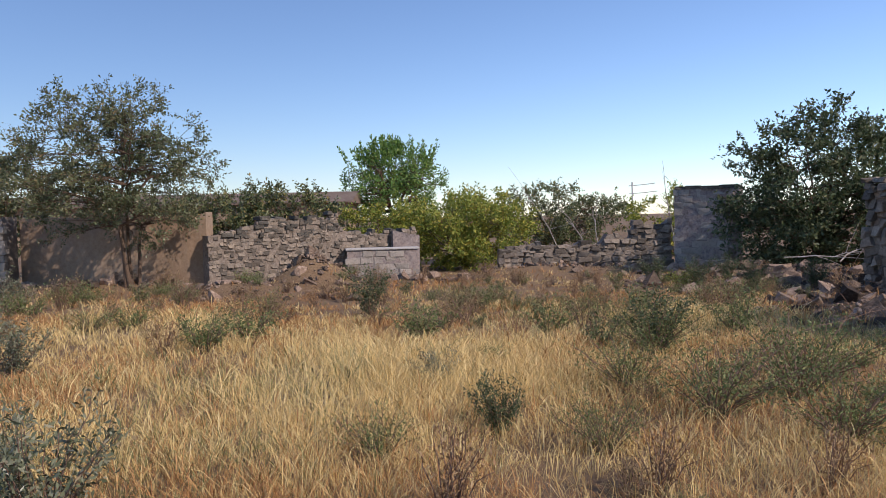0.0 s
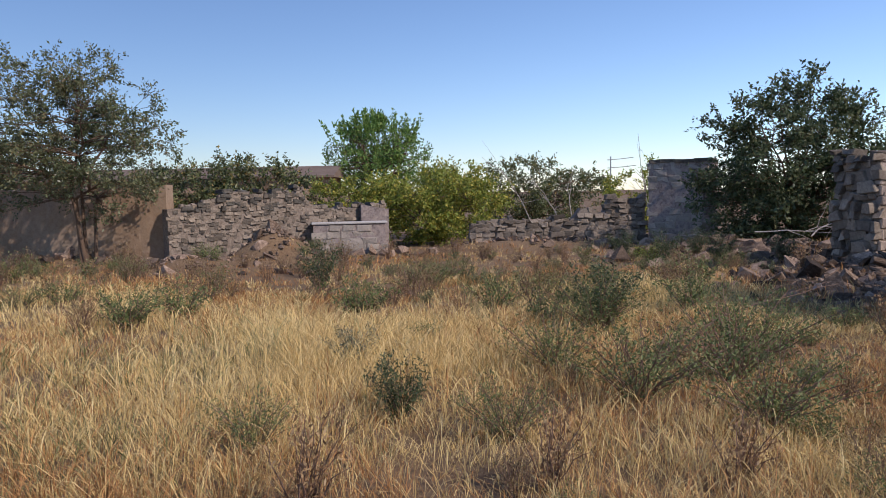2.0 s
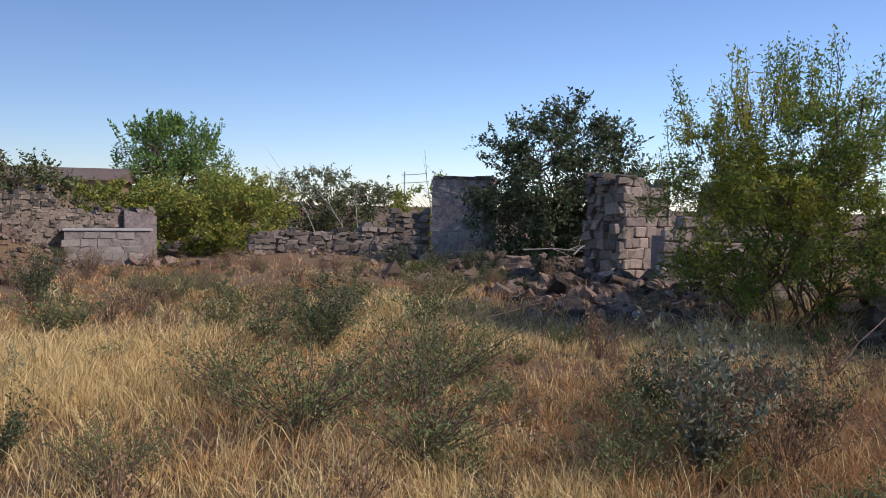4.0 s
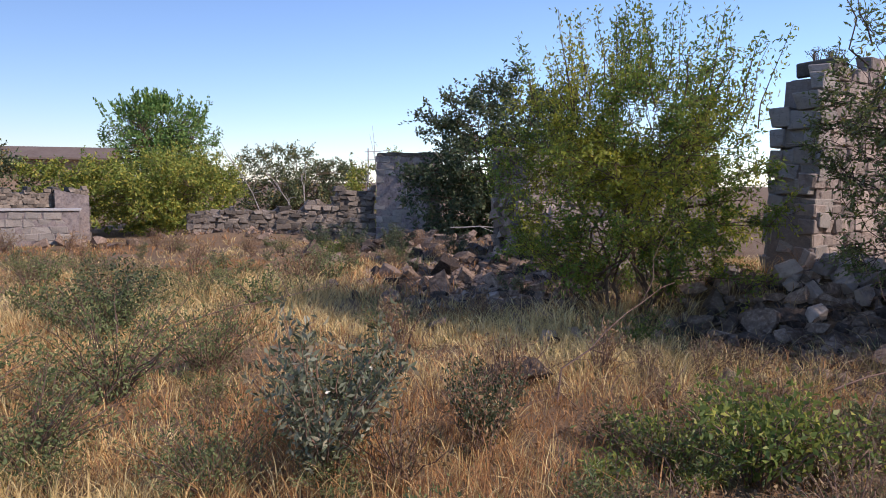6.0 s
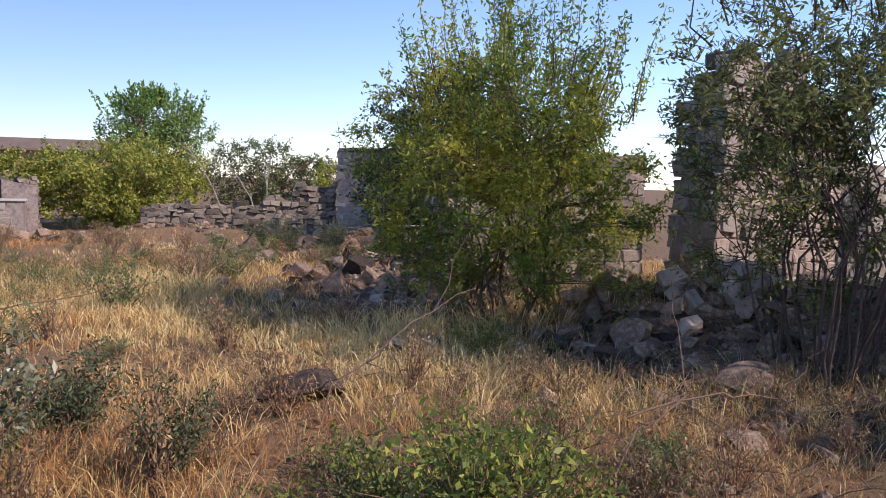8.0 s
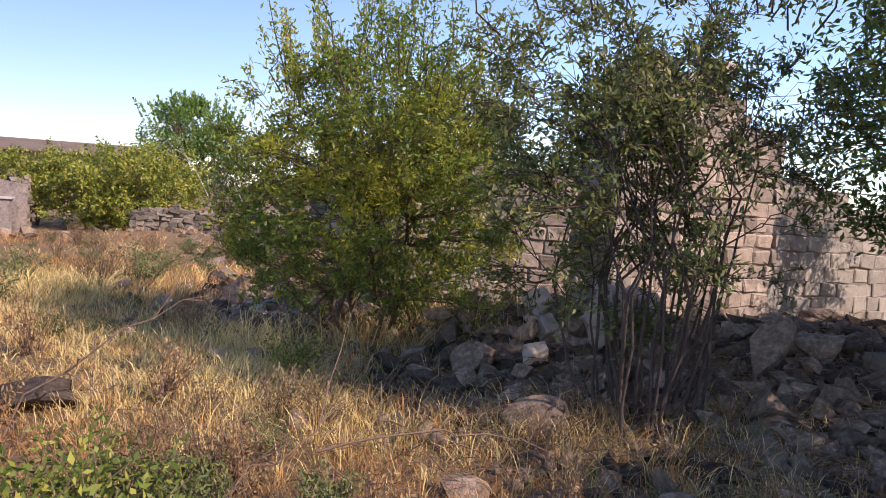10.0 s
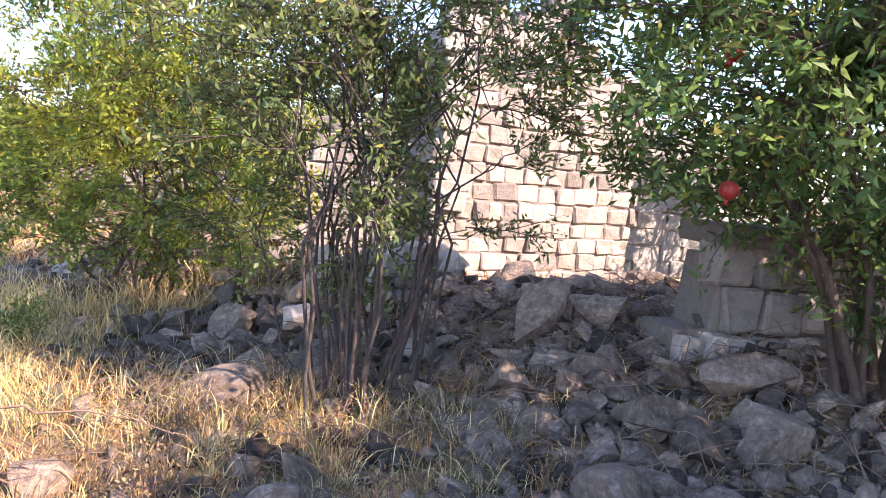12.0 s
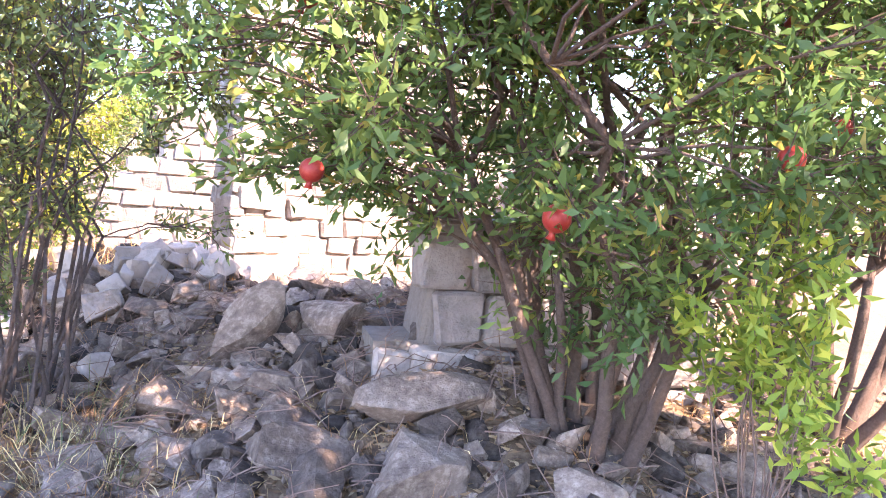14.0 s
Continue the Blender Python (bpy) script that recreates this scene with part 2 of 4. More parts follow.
def g(x, y):
    """Height of the ground."""
    x, y = np.asarray(x, float), np.asarray(y, float)
    z = np.interp(y, [-5, 7, 12, 24, 60], [0, 0, -0.12, -0.32, -0.4])
    for cx, cy, rx, ry, h in MOUNDS:
        z = z + h * np.exp(-((x - cx) / rx) ** 2 - ((y - cy) / ry) ** 2)
    fade = np.clip(1.4 - np.hypot(x - 3, y - 8) / 40, 0, 1)
    z = z + fade * (0.03 * np.sin(1.7 * x + 0.6 * y) * np.sin(1.3 * y - 0.4 * x + 1) + 0.018 * np.sin(4.3 * x - 2.1 * y) * np.sin(3.7 * y + 1.9 * x))
    return z


def gz(x, y):
    return float(g(x, y))


def np_mesh(name, verts, faces, material, smooth=False):
    """A mesh from arrays: faces is a list of arrays of equal-sided polygons."""
    me = bpy.data.meshes.new(name)
    verts = np.asarray(verts, np.float32).reshape(-1, 3)
    loops = np.concatenate([f.ravel() for f in faces]).astype(np.int32)
    sizes = np.concatenate([np.full(len(f), f.shape[1]) for f in faces]).astype(np.int32)
    me.vertices.add(len(verts))
    me.vertices.foreach_set("co", verts.ravel())
    me.loops.add(len(loops))
    me.loops.foreach_set("vertex_index", loops)
    me.polygons.add(len(sizes))
    me.polygons.foreach_set("loop_start", np.concatenate([[0], np.cumsum(sizes)[:-1]]).astype(np.int32))
    me.polygons.foreach_set("loop_total", sizes)
    if smooth:
        me.polygons.foreach_set("use_smooth", np.ones(len(sizes), bool))
    me.materials.append(material)
    me.update(calc_edges=True)
    return me


def bm_mesh(name, bm, material, smooth=False):
    me = bpy.data.meshes.new(name)
    bm.normal_update()
    bm.to_mesh(me)
    bm.free()
    me.materials.append(material)
    if smooth:
        me.polygons.foreach_set("use_smooth", np.ones(len(me.polygons), bool))
    return me


def part(name, data, parent, label=""):
    ob = new(name, data)
    ob.parent = parent
    return tagged(ob, label) if label else ob


def tubes(lines, sides=6):
    """Tapered tubes along polylines: (points, radii) pairs -> vertices, quads."""
    V, F, base = [], [], 0
    for pts, rad in lines:
        pts = np.asarray(pts, float)
        tan = np.gradient(pts, axis=0)
        tan /= np.linalg.norm(tan, axis=1, keepdims=True) + 1e-9
        ref = np.array([0.31, 0.95, 0.05]) if abs(tan[0] @ np.array([0.31, 0.95, 0.05])) < 0.9 else np.array([1.0, 0, 0])
        u = np.cross(tan, ref)
        u /= np.linalg.norm(u, axis=1, keepdims=True) + 1e-9
        v = np.cross(tan, u)
        a = np.arange(sides) * 2 * np.pi / sides
        ring = pts[:, None] + np.asarray(rad)[:, None, None] * (u[:, None] * np.cos(a)[None, :, None] + v[:, None] * np.sin(a)[None, :, None])
        V.append(ring.reshape(-1, 3))
        n = len(pts)
        i, j = np.meshgrid(np.arange(n - 1), np.arange(sides), indexing="ij")
        k = (j + 1) % sides
        F.append((base + np.stack([i * sides + j, i * sides + k, (i + 1) * sides + k, (i + 1) * sides + j], -1)).reshape(-1, 4))
        base += n * sides
    return np.concatenate(V), np.concatenate(F)


def leaf_quads(pos, ax, length, width, rng):
    """One folded four-cornered leaf at each place, along the axis ax."""
    n = len(pos)
    ax = ax / (np.linalg.norm(ax, axis=1, keepdims=True) + 1e-9)
    side = np.cross(ax, rng.normal(size=(n, 3)))
    side /= np.linalg.norm(side, axis=1, keepdims=True) + 1e-9
    nor = np.cross(ax, side)
    ln = (length * rng.uniform(0.65, 1.25, n))[:, None]
    wd = (width * rng.uniform(0.7, 1.2, n))[:, None]
    mid = pos + ax * ln * 0.5 + nor * wd * 0.25
    V = np.stack([pos, mid + side * wd * 0.5, pos + ax * ln - nor * ln * 0.12, mid - side * wd * 0.5], 1)
    return V.reshape(-1, 3), np.arange(4 * n).reshape(n, 4)


def curve_pts(a, b, sag, wob, n, rng):
    t = np.linspace(0, 1, n)[:, None]
    p = a + (b - a) * t
    p = p + np.array([0, 0, 1.0]) * sag * np.sin(np.pi * t)
    w = rng.normal(size=(n, 3)) * wob
    w[0] = w[-1] = 0
    return p + w


def plant(name, base, stems, r0, trunk_h, crown_c, crown_r, clumps, leaves, leaf, clump_r, leaf_mat, seed, label, category,
          group="", bark=None, lean=0.15, shoots=0, shoot_h=0.8, split=False, fill=2.2, stem_spread=0.12, twigs=6, droop=0.1, gap=-0.12):
    """A tree or shrub: stems, limbs to leafy clumps in a lumpy crown, twigs, and separate leaves."""
    rng = np.random.default_rng(seed)
    bx, by = base
    root = np.array([bx, by, gz(bx, by) - 0.08])
    c, rr = np.array(crown_c, float), np.array(crown_r, float)
    lines, nodes = [], []
    for i in range(stems):
        a = rng.uniform(0, 2 * np.pi)
        st = root + np.array([math.cos(a), math.sin(a), 0]) * stem_spread * rng.uniform(0.2, 1)
        kn = st + np.array([math.cos(a) * lean * rng.uniform(0.1, 1), math.sin(a) * lean * rng.uniform(0.1, 1), trunk_h])
        d = rng.normal(size=3)
        d[2] = abs(d[2]) * 0.8 + 0.25
        d /= np.linalg.norm(d)
        en = c + d * rr * 0.62
        p = np.concatenate([curve_pts(st, kn, 0, 0.02, 4, rng), curve_pts(kn, en, 0.05, 0.06, 7, rng)[1:]])
        rad = r0 * rng.uniform(0.7, 1.1) * np.linspace(1, 0.22, len(p)) ** 1.1
        rad[0] *= 1.25
        lines.append((p, rad))
        for q in range(3, len(p)):
            nodes.append((p[q], rad[q]))
    NP = np.array([q for q, _ in nodes])
    NR = np.array([q for _, q in nodes])
    LP, LA = [], []
    thin = []
    per = max(1, leaves // (clumps + shoots * 2))
    made = 0
    off = Vector((seed * 3.7, seed * 1.3, 0))
    while made < clumps:
        u = rng.normal(size=3)
        u = u / np.linalg.norm(u) * rng.uniform() ** (1 / fill)
        if noise.noise(Vector(u * 1.9) + off) < gap:
            continue
        made += 1
        p = c + u * rr * (1 + 0.18 * noise.noise(Vector(u * 3.1) + off))
        if p[2] < gz(p[0], p[1]) + 0.12:
            p[2] = gz(p[0], p[1]) + rng.uniform(0.12, 0.35)
        cost = np.linalg.norm(NP - p, axis=1) + np.clip(NP[:, 2] - p[2], 0, None) * 1.5
        k = int(np.argmin(cost))
        br = curve_pts(NP[k], p, 0.06 * np.linalg.norm(p - NP[k]), 0.02, 5, rng)
        lines.append((br, np.linspace(min(NR[k] * 0.7, r0 * 0.3), max(0.003, r0 * 0.06), 5)))
        out = (p - NP[k])
        out /= np.linalg.norm(out) + 1e-9
        m = max(1, per // twigs)
        for _ in range(twigs):
            d = out * 0.6 + rng.normal(size=3) * 0.75 + np.array([0, 0, 0.15])
            d /= np.linalg.norm(d)
            e = p + d * clump_r * rng.uniform(0.6, 1.35)
            s0 = br[3] if rng.uniform() < 0.4 else p
            thin.append((np.array([s0, (s0 + e) / 2 + rng.normal(size=3) * 0.012, e]), np.array([0.22, 0.16, 0.07]) * max(0.016, r0 * 0.22)))
            t = rng.uniform(0.1, 1.0, m)[:, None]
            LP.append(s0 + (e - s0) * t + rng.normal(size=(m, 3)) * clump_r * 0.10)
            LA.append(d * 0.5 + rng.normal(size=(m, 3)) * 0.7 - np.array([0, 0, droop]))
    for _ in range(shoots):
        a, q = rng.uniform(0, 2 * np.pi), rng.uniform(0, 0.85)
        s0 = c + np.array([math.cos(a) * q * rr[0], math.sin(a) * q * rr[1], rr[2] * math.sqrt(1 - q * q) * 0.75])
        e = s0 + np.array([math.cos(a) * q * 0.5 + rng.normal() * 0.12, math.sin(a) * q * 0.5, 1]) * shoot_h * rng.uniform(0.5, 1.1)
        br = curve_pts(s0, e, 0, 0.03, 5, rng)
        thin.append((br, np.linspace(0.008, 0.002, 5)))
        m = int(per * 0.9)
        t = rng.uniform(0.05, 1, m)[:, None]
        LP.append(s0 + (e - s0) * t + rng.normal(size=(m, 3)) * 0.035)
        LA.append((e - s0) * 0.6 + rng.normal(size=(m, 3)) * 0.6)
    thing = tagged(new(name), label, category, group)
    thing.location = root
    wood = bark or M_BARK
    if split:
        for line in lines[:stems]:
            V, F = tubes([line], 8)
            part("stem", np_mesh("stem", V - root, [F], wood, True), thing)
    V, F = tubes(lines[stems:] if split else lines, 5 if split else 4)
    V2, F2 = tubes(thin, 3)
    name2 = "crown_wood" if split else "trunk"
    limbs = part(name2, np_mesh(name2, np.concatenate([V, V2]) - root, [np.concatenate([F, F2 + len(V)])], wood, True), thing)
    if split:
        tagged(limbs, kind="stuff")
    V, F = leaf_quads(np.concatenate(LP), np.concatenate(LA), leaf[0], leaf[1], rng)
    part("crown", np_mesh("crown", V - root, [F], leaf_mat), thing)
    return thing


def stone_meshes(name, count, material, seed, rough=0.16, bevel=0.16, cut=False):
    """Unit stones (about 1 x 1 x 1, centred), chipped and bevelled."""
    out = []
    rnd = random.Random(seed)
    for _ in range(count):
        bm = bmesh.new()
        bmesh.ops.create_cube(bm, size=1.0)
        for v in bm.verts:
            v.co += Vector([rnd.uniform(-rough, rough) for _ in range(3)])
        if cut:
            for _ in range(5):
                nrm = Vector([rnd.uniform(-1, 1) for _ in range(3)]).normalized()
                geo = bm.verts[:] + bm.edges[:] + bm.faces[:]
                bmesh.ops.bisect_plane(bm, geom=geo, plane_co=nrm * rnd.uniform(0.38, 0.52), plane_no=nrm, clear_outer=True)
                bmesh.ops.holes_fill(bm, edges=[e for e in bm.edges if e.is_boundary])
        bmesh.ops.bevel(bm, geom=bm.edges[:], offset=bevel * rnd.uniform(0.4, 0.9), segments=1, affect="EDGES", clamp_overlap=True)
        out.append(bm_mesh(name, bm, material))
    return out


def ragged(seed, base, amp, step=0.35):
    """A broken wall top: height along the wall in steps."""
    rnd = random.Random(seed)
    table = [rnd.uniform(-amp, amp) for _ in range(200)]

    def top(s):
        return (base(s) if callable(base) else base) + table[int(s / step) % 200]
    return top


def wall_core(name, p0, p1, thick, z0, top, material, label, category="wall", seg=0.18, cap=0.06, rough=0.02, back=0.03):
    """The body of a wall from p0 to p1 on the ground line, its front on that line and its thickness behind it (to the left of p0 -> p1)."""
    a, b = Vector((*p0, 0)), Vector((*p1, 0))
    ux = (b - a).normalized()
    nb = Vector((-ux.y, ux.x, 0))
    L = (b - a).length
    n = max(2, int(L / seg))
    bm = bmesh.new()
    rnd = random.Random(name + str(p0))
    rings = []
    for i in range(n + 1):
        s = L * i / n
        h = max(0.12, top(min(s, L - 0.01)) - cap - z0)
        rows = [0, 0.25, 0.5, 0.75, 1.0]
        fr = [bm.verts.new(a + ux * s + Vector((0, 0, z0 + h * q)) + nb * (back + rnd.uniform(-rough, rough))) for q in rows]
        bk = [bm.verts.new(a + ux * s + Vector((0, 0, z0 + h * q)) + nb * (thick - 0.03 + rnd.uniform(-rough, rough))) for q in rows]
        rings.append(fr + bk[::-1])
    m = len(rings[0])
    for i in range(n):
        for j in range(m):
            k = (j + 1) % m
            bm.faces.new((rings[i][j], rings[i + 1][j], rings[i + 1][k], rings[i][k]))
    bm.faces.new(rings[0])
    bm.faces.new(rings[-1][::-1])
    bmesh.ops.recalc_face_normals(bm, faces=bm.faces[:])
    ob = new(name, bm_mesh(name, bm, material))
    return tagged(ob, label, category, kind="structure"), a, ux, nb, L


def masonry(wall, a, ux, nb, L, z0, top, course, length, depth, meshes, piece, seed, jitter=0.012, proud=0.015, skip=0.02, tilt=3.0, s0=0.0):
    """Lay separate stones in courses on the face of a wall (outward is -nb)."""
    rnd = random.Random(seed)
    z = z0
    base = Matrix((ux, nb, Vector((0, 0, 1)))).transposed()
    while z < z0 + 6:
        h = rnd.uniform(*course)
        s = s0 - rnd.uniform(0, length[0])
        any_laid = False
        while s < L:
            l = rnd.uniform(*length)
            e = min(s + l, L + rnd.uniform(0, 0.05))
            st = max(s, s0 - rnd.uniform(0, 0.04))
            mid = (st + e) / 2
            s += l
            if e - st < length[0] * 0.35 or z + h * 0.6 > top(min(max(mid, 0), L - 0.01)):
                continue
            any_laid = True
            if rnd.random() < skip:
                continue
            dp = depth * rnd.uniform(0.8, 1.2)
            loc = a + ux * mid + Vector((0, 0, z + h / 2)) + nb * (dp / 2 - proud * rnd.uniform(0, 1.6))
            loc += Vector([rnd.uniform(-jitter, jitter) for _ in range(3)]) * 0.5
            ob = new(piece, rnd.choice(meshes))
            rot = base.to_4x4() @ pose(0, 0, 0, rnd.uniform(-tilt, tilt), rnd.uniform(-tilt, tilt), rnd.uniform(-tilt, tilt))
            ob.matrix_basis = Matrix.Translation(loc) @ rot @ Matrix.Diagonal(((e - st) * 0.97, dp, h * 0.96, 1))
            ob.parent = wall
        z += h
        if not any_laid and z > z0 + 0.6:
            break


# ---- ground ----
def spaced(lo, hi, fine, far, n):
    mid = np.arange(lo, hi + fine / 2, fine)
    grow = np.geomspace(0.4, far, n)
    return np.concatenate([lo - grow[::-1], mid, hi + grow])


GX, GY = spaced(-16, 16, 0.16, 3500, 26), spaced(-3, 27, 0.16, 3500, 26)
xx, yy = np.meshgrid(GX, GY)
zz = g(xx, yy)
ni, nj = xx.shape
ii, jj = np.meshgrid(np.arange(ni - 1), np.arange(nj - 1), indexing="ij")
quads = np.stack([ii * nj + jj, ii * nj + jj + 1, (ii + 1) * nj + jj + 1, (ii + 1) * nj + jj], -1).reshape(-1, 4)
ground = new("ground", np_mesh("ground", np.stack([xx, yy, zz], -1), [quads], M_GROUND, True))
tagged(ground, "dry brown earth with straw litter and low mounds", "ground", kind="structure")

# ---- walls ----
ROUGH = stone_meshes("stone", 12, M_STONE, 3, 0.24, 0.1)
PALE = stone_meshes("block", 14, M_PALE, 5, 0.1, 0.13)
CAPS = stone_meshes("capstone", 5, M_LICHEN, 9, 0.12, 0.12)
GREYB = stone_meshes("block", 10, M_GREYBLOCK, 6, 0.12, 0.09)


def wall_north():
    top = ragged(11, lambda s: 1.2 + 0.36 * (1.3 < s < 3.75) + 0.12 * (0.6 < s <= 1.3) - 0.05 * (s > 3.9), 0.09, 0.22)
    w, a, ux, nb, L = wall_core("wall_north", (-6.05, 20.15), (-0.85, 24.0), 0.5, -0.45, top, M_EARTH, "ruined field-stone wall with a broken top", back=0.012, rough=0.012)
    masonry(w, a, ux, nb, L, -0.35, top, (0.06, 0.13), (0.07, 0.22), 0.16, ROUGH, "stone", 21, proud=0.018, tilt=7, jitter=0.04, skip=0.2)
    masonry(w, a, ux, nb, L, 1.05, ragged(11, lambda q: 1.2 + 0.42 * (1.3 < q < 3.75) + 0.12 * (0.6 < q <= 1.3), 0.09, 0.22), (0.09, 0.14), (0.14, 0.3), 0.4, CAPS, "capstone", 22, proud=0.04, tilt=6, jitter=0.04, skip=0.5)


def wall_west():
    top = ragged(4, 1.72, 0.05)
    w, a, ux, nb, L = wall_core("wall_west", (-11.6, 21.25), (-6.25, 20.6), 0.45, -0.45, top, M_PLASTER, "brown plastered wall with flaking patches", cap=0.0, rough=0.008)
    top2 = ragged(8, 1.75, 0.12)
    w2, a, ux, nb, L = wall_core("wall_pier", (-12.6, 20.3), (-11.5, 20.3), 0.7, -0.45, top2, M_CORE, "broken stone pier beside the plastered wall")
    masonry(w2, a, ux, nb, L, -0.4, top2, (0.14, 0.22), (0.2, 0.4), 0.2, GREYB, "block", 5)


def wall_centre():
    top = ragged(31, lambda s: 0.62 + 0.25 * (s > 3.4) + 0.35 * (s > 4.2), 0.12)
    w, a, ux, nb, L = wall_core("wall_centre", (1.7, 24.2), (7.1, 24.4), 0.5, -0.5, top, M_CORE, "low tumbled field-stone wall")
    masonry(w, a, ux, nb, L, -0.38, top, (0.10, 0.18), (0.13, 0.34), 0.2, ROUGH, "stone", 33, proud=0.05, tilt=9, jitter=0.05, skip=0.12)


def wall_pillar():
    top = ragged(41, 2.22, 0.04)
    w, a, ux, nb, L = wall_core("wall_plastered_pillar", (7.1, 24.0), (8.7, 23.0), 0.6, -0.45, top, M_GREYPLASTER, "tall grey plastered wall stump", cap=0.0, rough=0.006, back=0.004)
    masonry(w, a, ux, nb, L - 0.3, -0.38, top, (0.19, 0.21), (0.3, 0.42), 0.2, GREYB, "block", 49, proud=0.006, jitter=0.006, tilt=0.6, skip=0.45)
    top2 = ragged(43, lambda s: 2.32, 0.03)
    masonry(w, a + Vector((0, 0, 0)), ux, nb, L, 2.18, top2, (0.09, 0.11), (0.35, 0.6), 0.6, CAPS, "capstone", 44, proud=0.06)
    masonry(w, a + ux * 1.62 + nb * 0.0, ux, nb, 0.3, -0.4, ragged(46, 2.05, 0.1), (0.16, 0.24), (0.2, 0.34), 0.3, ROUGH, "stone", 47, proud=0.05, tilt=8)
    top3 = ragged(48, lambda s: 0.25 - 0.06 * s, 0.04)
    w2, a, ux, nb, L = wall_core("wall_footing", (6.6, 20.6), (9.6, 20.2), 0.45, -0.5, top3, M_GREYPLASTER, "low grey plastered footing of a fallen wall", cap=0.0)


def wall_end():
    top = ragged(51, lambda q: 1.98 - 0.1 * (q > 0.5), 0.06)
    w, a, ux, nb, L = wall_core("wall_broken_end", (8.32, 14.0), (9.5, 14.5), 0.85, -0.4, top, M_JOINT, "standing stump of a limestone block wall with a broken end", seg=0.08)
    masonry(w, a, ux, nb, L, -0.3, top, (0.17, 0.21), (0.22, 0.36), 0.2, PALE, "block", 53, proud=0.02, jitter=0.02, tilt=2)
    masonry(w, a + nb * 0.9, -nb, ux, 0.9, -0.3, ragged(52, 1.95, 0.08), (0.1, 0.19), (0.13, 0.3), 0.3, ROUGH, "stone", 54, proud=0.09, jitter=0.06, tilt=9)


def wall_front():
    """The tall stump that runs obliquely away from the path, its broken end towards the yard."""
    def base(q):
        for lim, h in ((0.09, 1.2), (0.2, 1.9), (0.75, 2.72), (1.45, 2.84), (1.8, 2.5)):
            if q < lim:
                return h
        return 2.3
    top = ragged(71, base, 0.05)
    w, a, ux, nb, L = wall_core("wall_front", (9.7, 8.72), (11.92, 9.64), 0.55, 0.0, top, M_JOINT, "tall stump of coursed pinkish limestone blocks with a dark weathered cap", seg=0.06, back=0.012, rough=0.004, cap=0.1)
    masonry(w, a, ux, nb, L, 0.1, top, (0.13, 0.175), (0.15, 0.29), 0.2, PALE, "block", 73, proud=0.02, jitter=0.016, tilt=2.0, skip=0.01)
    masonry(w, a + ux * 0.05 + nb * 0.57, -nb, ux, 0.57, 0.05, ragged(62, lambda q: 2.62 if q > 0.22 else 2.2, 0.06, 0.2), (0.14, 0.22), (0.15, 0.3), 0.3, GREYB, "block", 65, proud=0.03, jitter=0.05, tilt=4)
    masonry(w, a + ux * 0.25 + nb * 0.08, ux, nb, 0.5, 2.66, ragged(3, 2.86, 0.01), (0.16, 0.2), (0.22, 0.34), 0.42, CAPS, "capstone", 67, proud=0.05, jitter=0.04, tilt=4)


def wall_back():
    top = ragged(68, lambda q: 1.0 + 0.3 * (q > 0.35) + 0.55 * (q > 0.75), 0.05)
    w, a, ux, nb, L = wall_core("wall_back", (7.9, 11.95), (10.4, 11.65), 0.5, -0.35, top, M_JOINT, "regularly coursed white limestone wall behind the stump", seg=0.08, back=0.014, rough=0.004)
    masonry(w, a, ux, nb, L, -0.25, top, (0.18, 0.2), (0.28, 0.4), 0.2, PALE, "block", 70, proud=0.008, jitter=0.008, tilt=0.8, skip=0.01)
    top2 = ragged(75, lambda q: 2.2 - 0.25 * q, 0.12)
    w2, a, ux, nb, L = wall_core("wall_far_front", (12.0, 10.4), (15.4, 11.7), 0.5, -0.1, top2, M_JOINT, "grey remains of a limestone block wall", back=0.014, rough=0.006)
    masonry(w2, a, ux, nb, L, 0.0, top2, (0.19, 0.21), (0.25, 0.42), 0.2, GREYB, "block", 77, proud=0.012, jitter=0.012, tilt=1.2)


def wall_stub():
    top = ragged(81, lambda s: 0.6 if s < 0.22 else 1.0, 0.02)
    w, a, ux, nb, L = wall_core("wall_stub", (10.62, 6.05), (12.3, 6.2), 0.4, 0.0, top, M_CORE, "low stub of pale limestone blocks under a concrete lintel", seg=0.05, back=0.035, rough=0.01)
    masonry(w, a, ux, nb, L, 0.1, top, (0.19, 0.26), (0.2, 0.34), 0.2, PALE, "block", 83, proud=0.035, jitter=0.02, tilt=3, skip=0.05)
    bm = bmesh.new()
    bmesh.ops.create_cube(bm, size=1)
    bmesh.ops.scale(bm, vec=(1.25, 0.46, 0.12), verts=bm.verts)
    bmesh.ops.bevel(bm, geom=bm.edges[:], offset=0.012, segments=2, affect="EDGES")
    lintel = new("concrete_lintel", bm_mesh("lintel", bm, M_CORE))
    lintel.matrix_basis = pose(11.42, 6.28, 1.05, 0, 1.0, 4)
    tagged(lintel, "dark weathered concrete lintel lying on the block stub", "lintel")


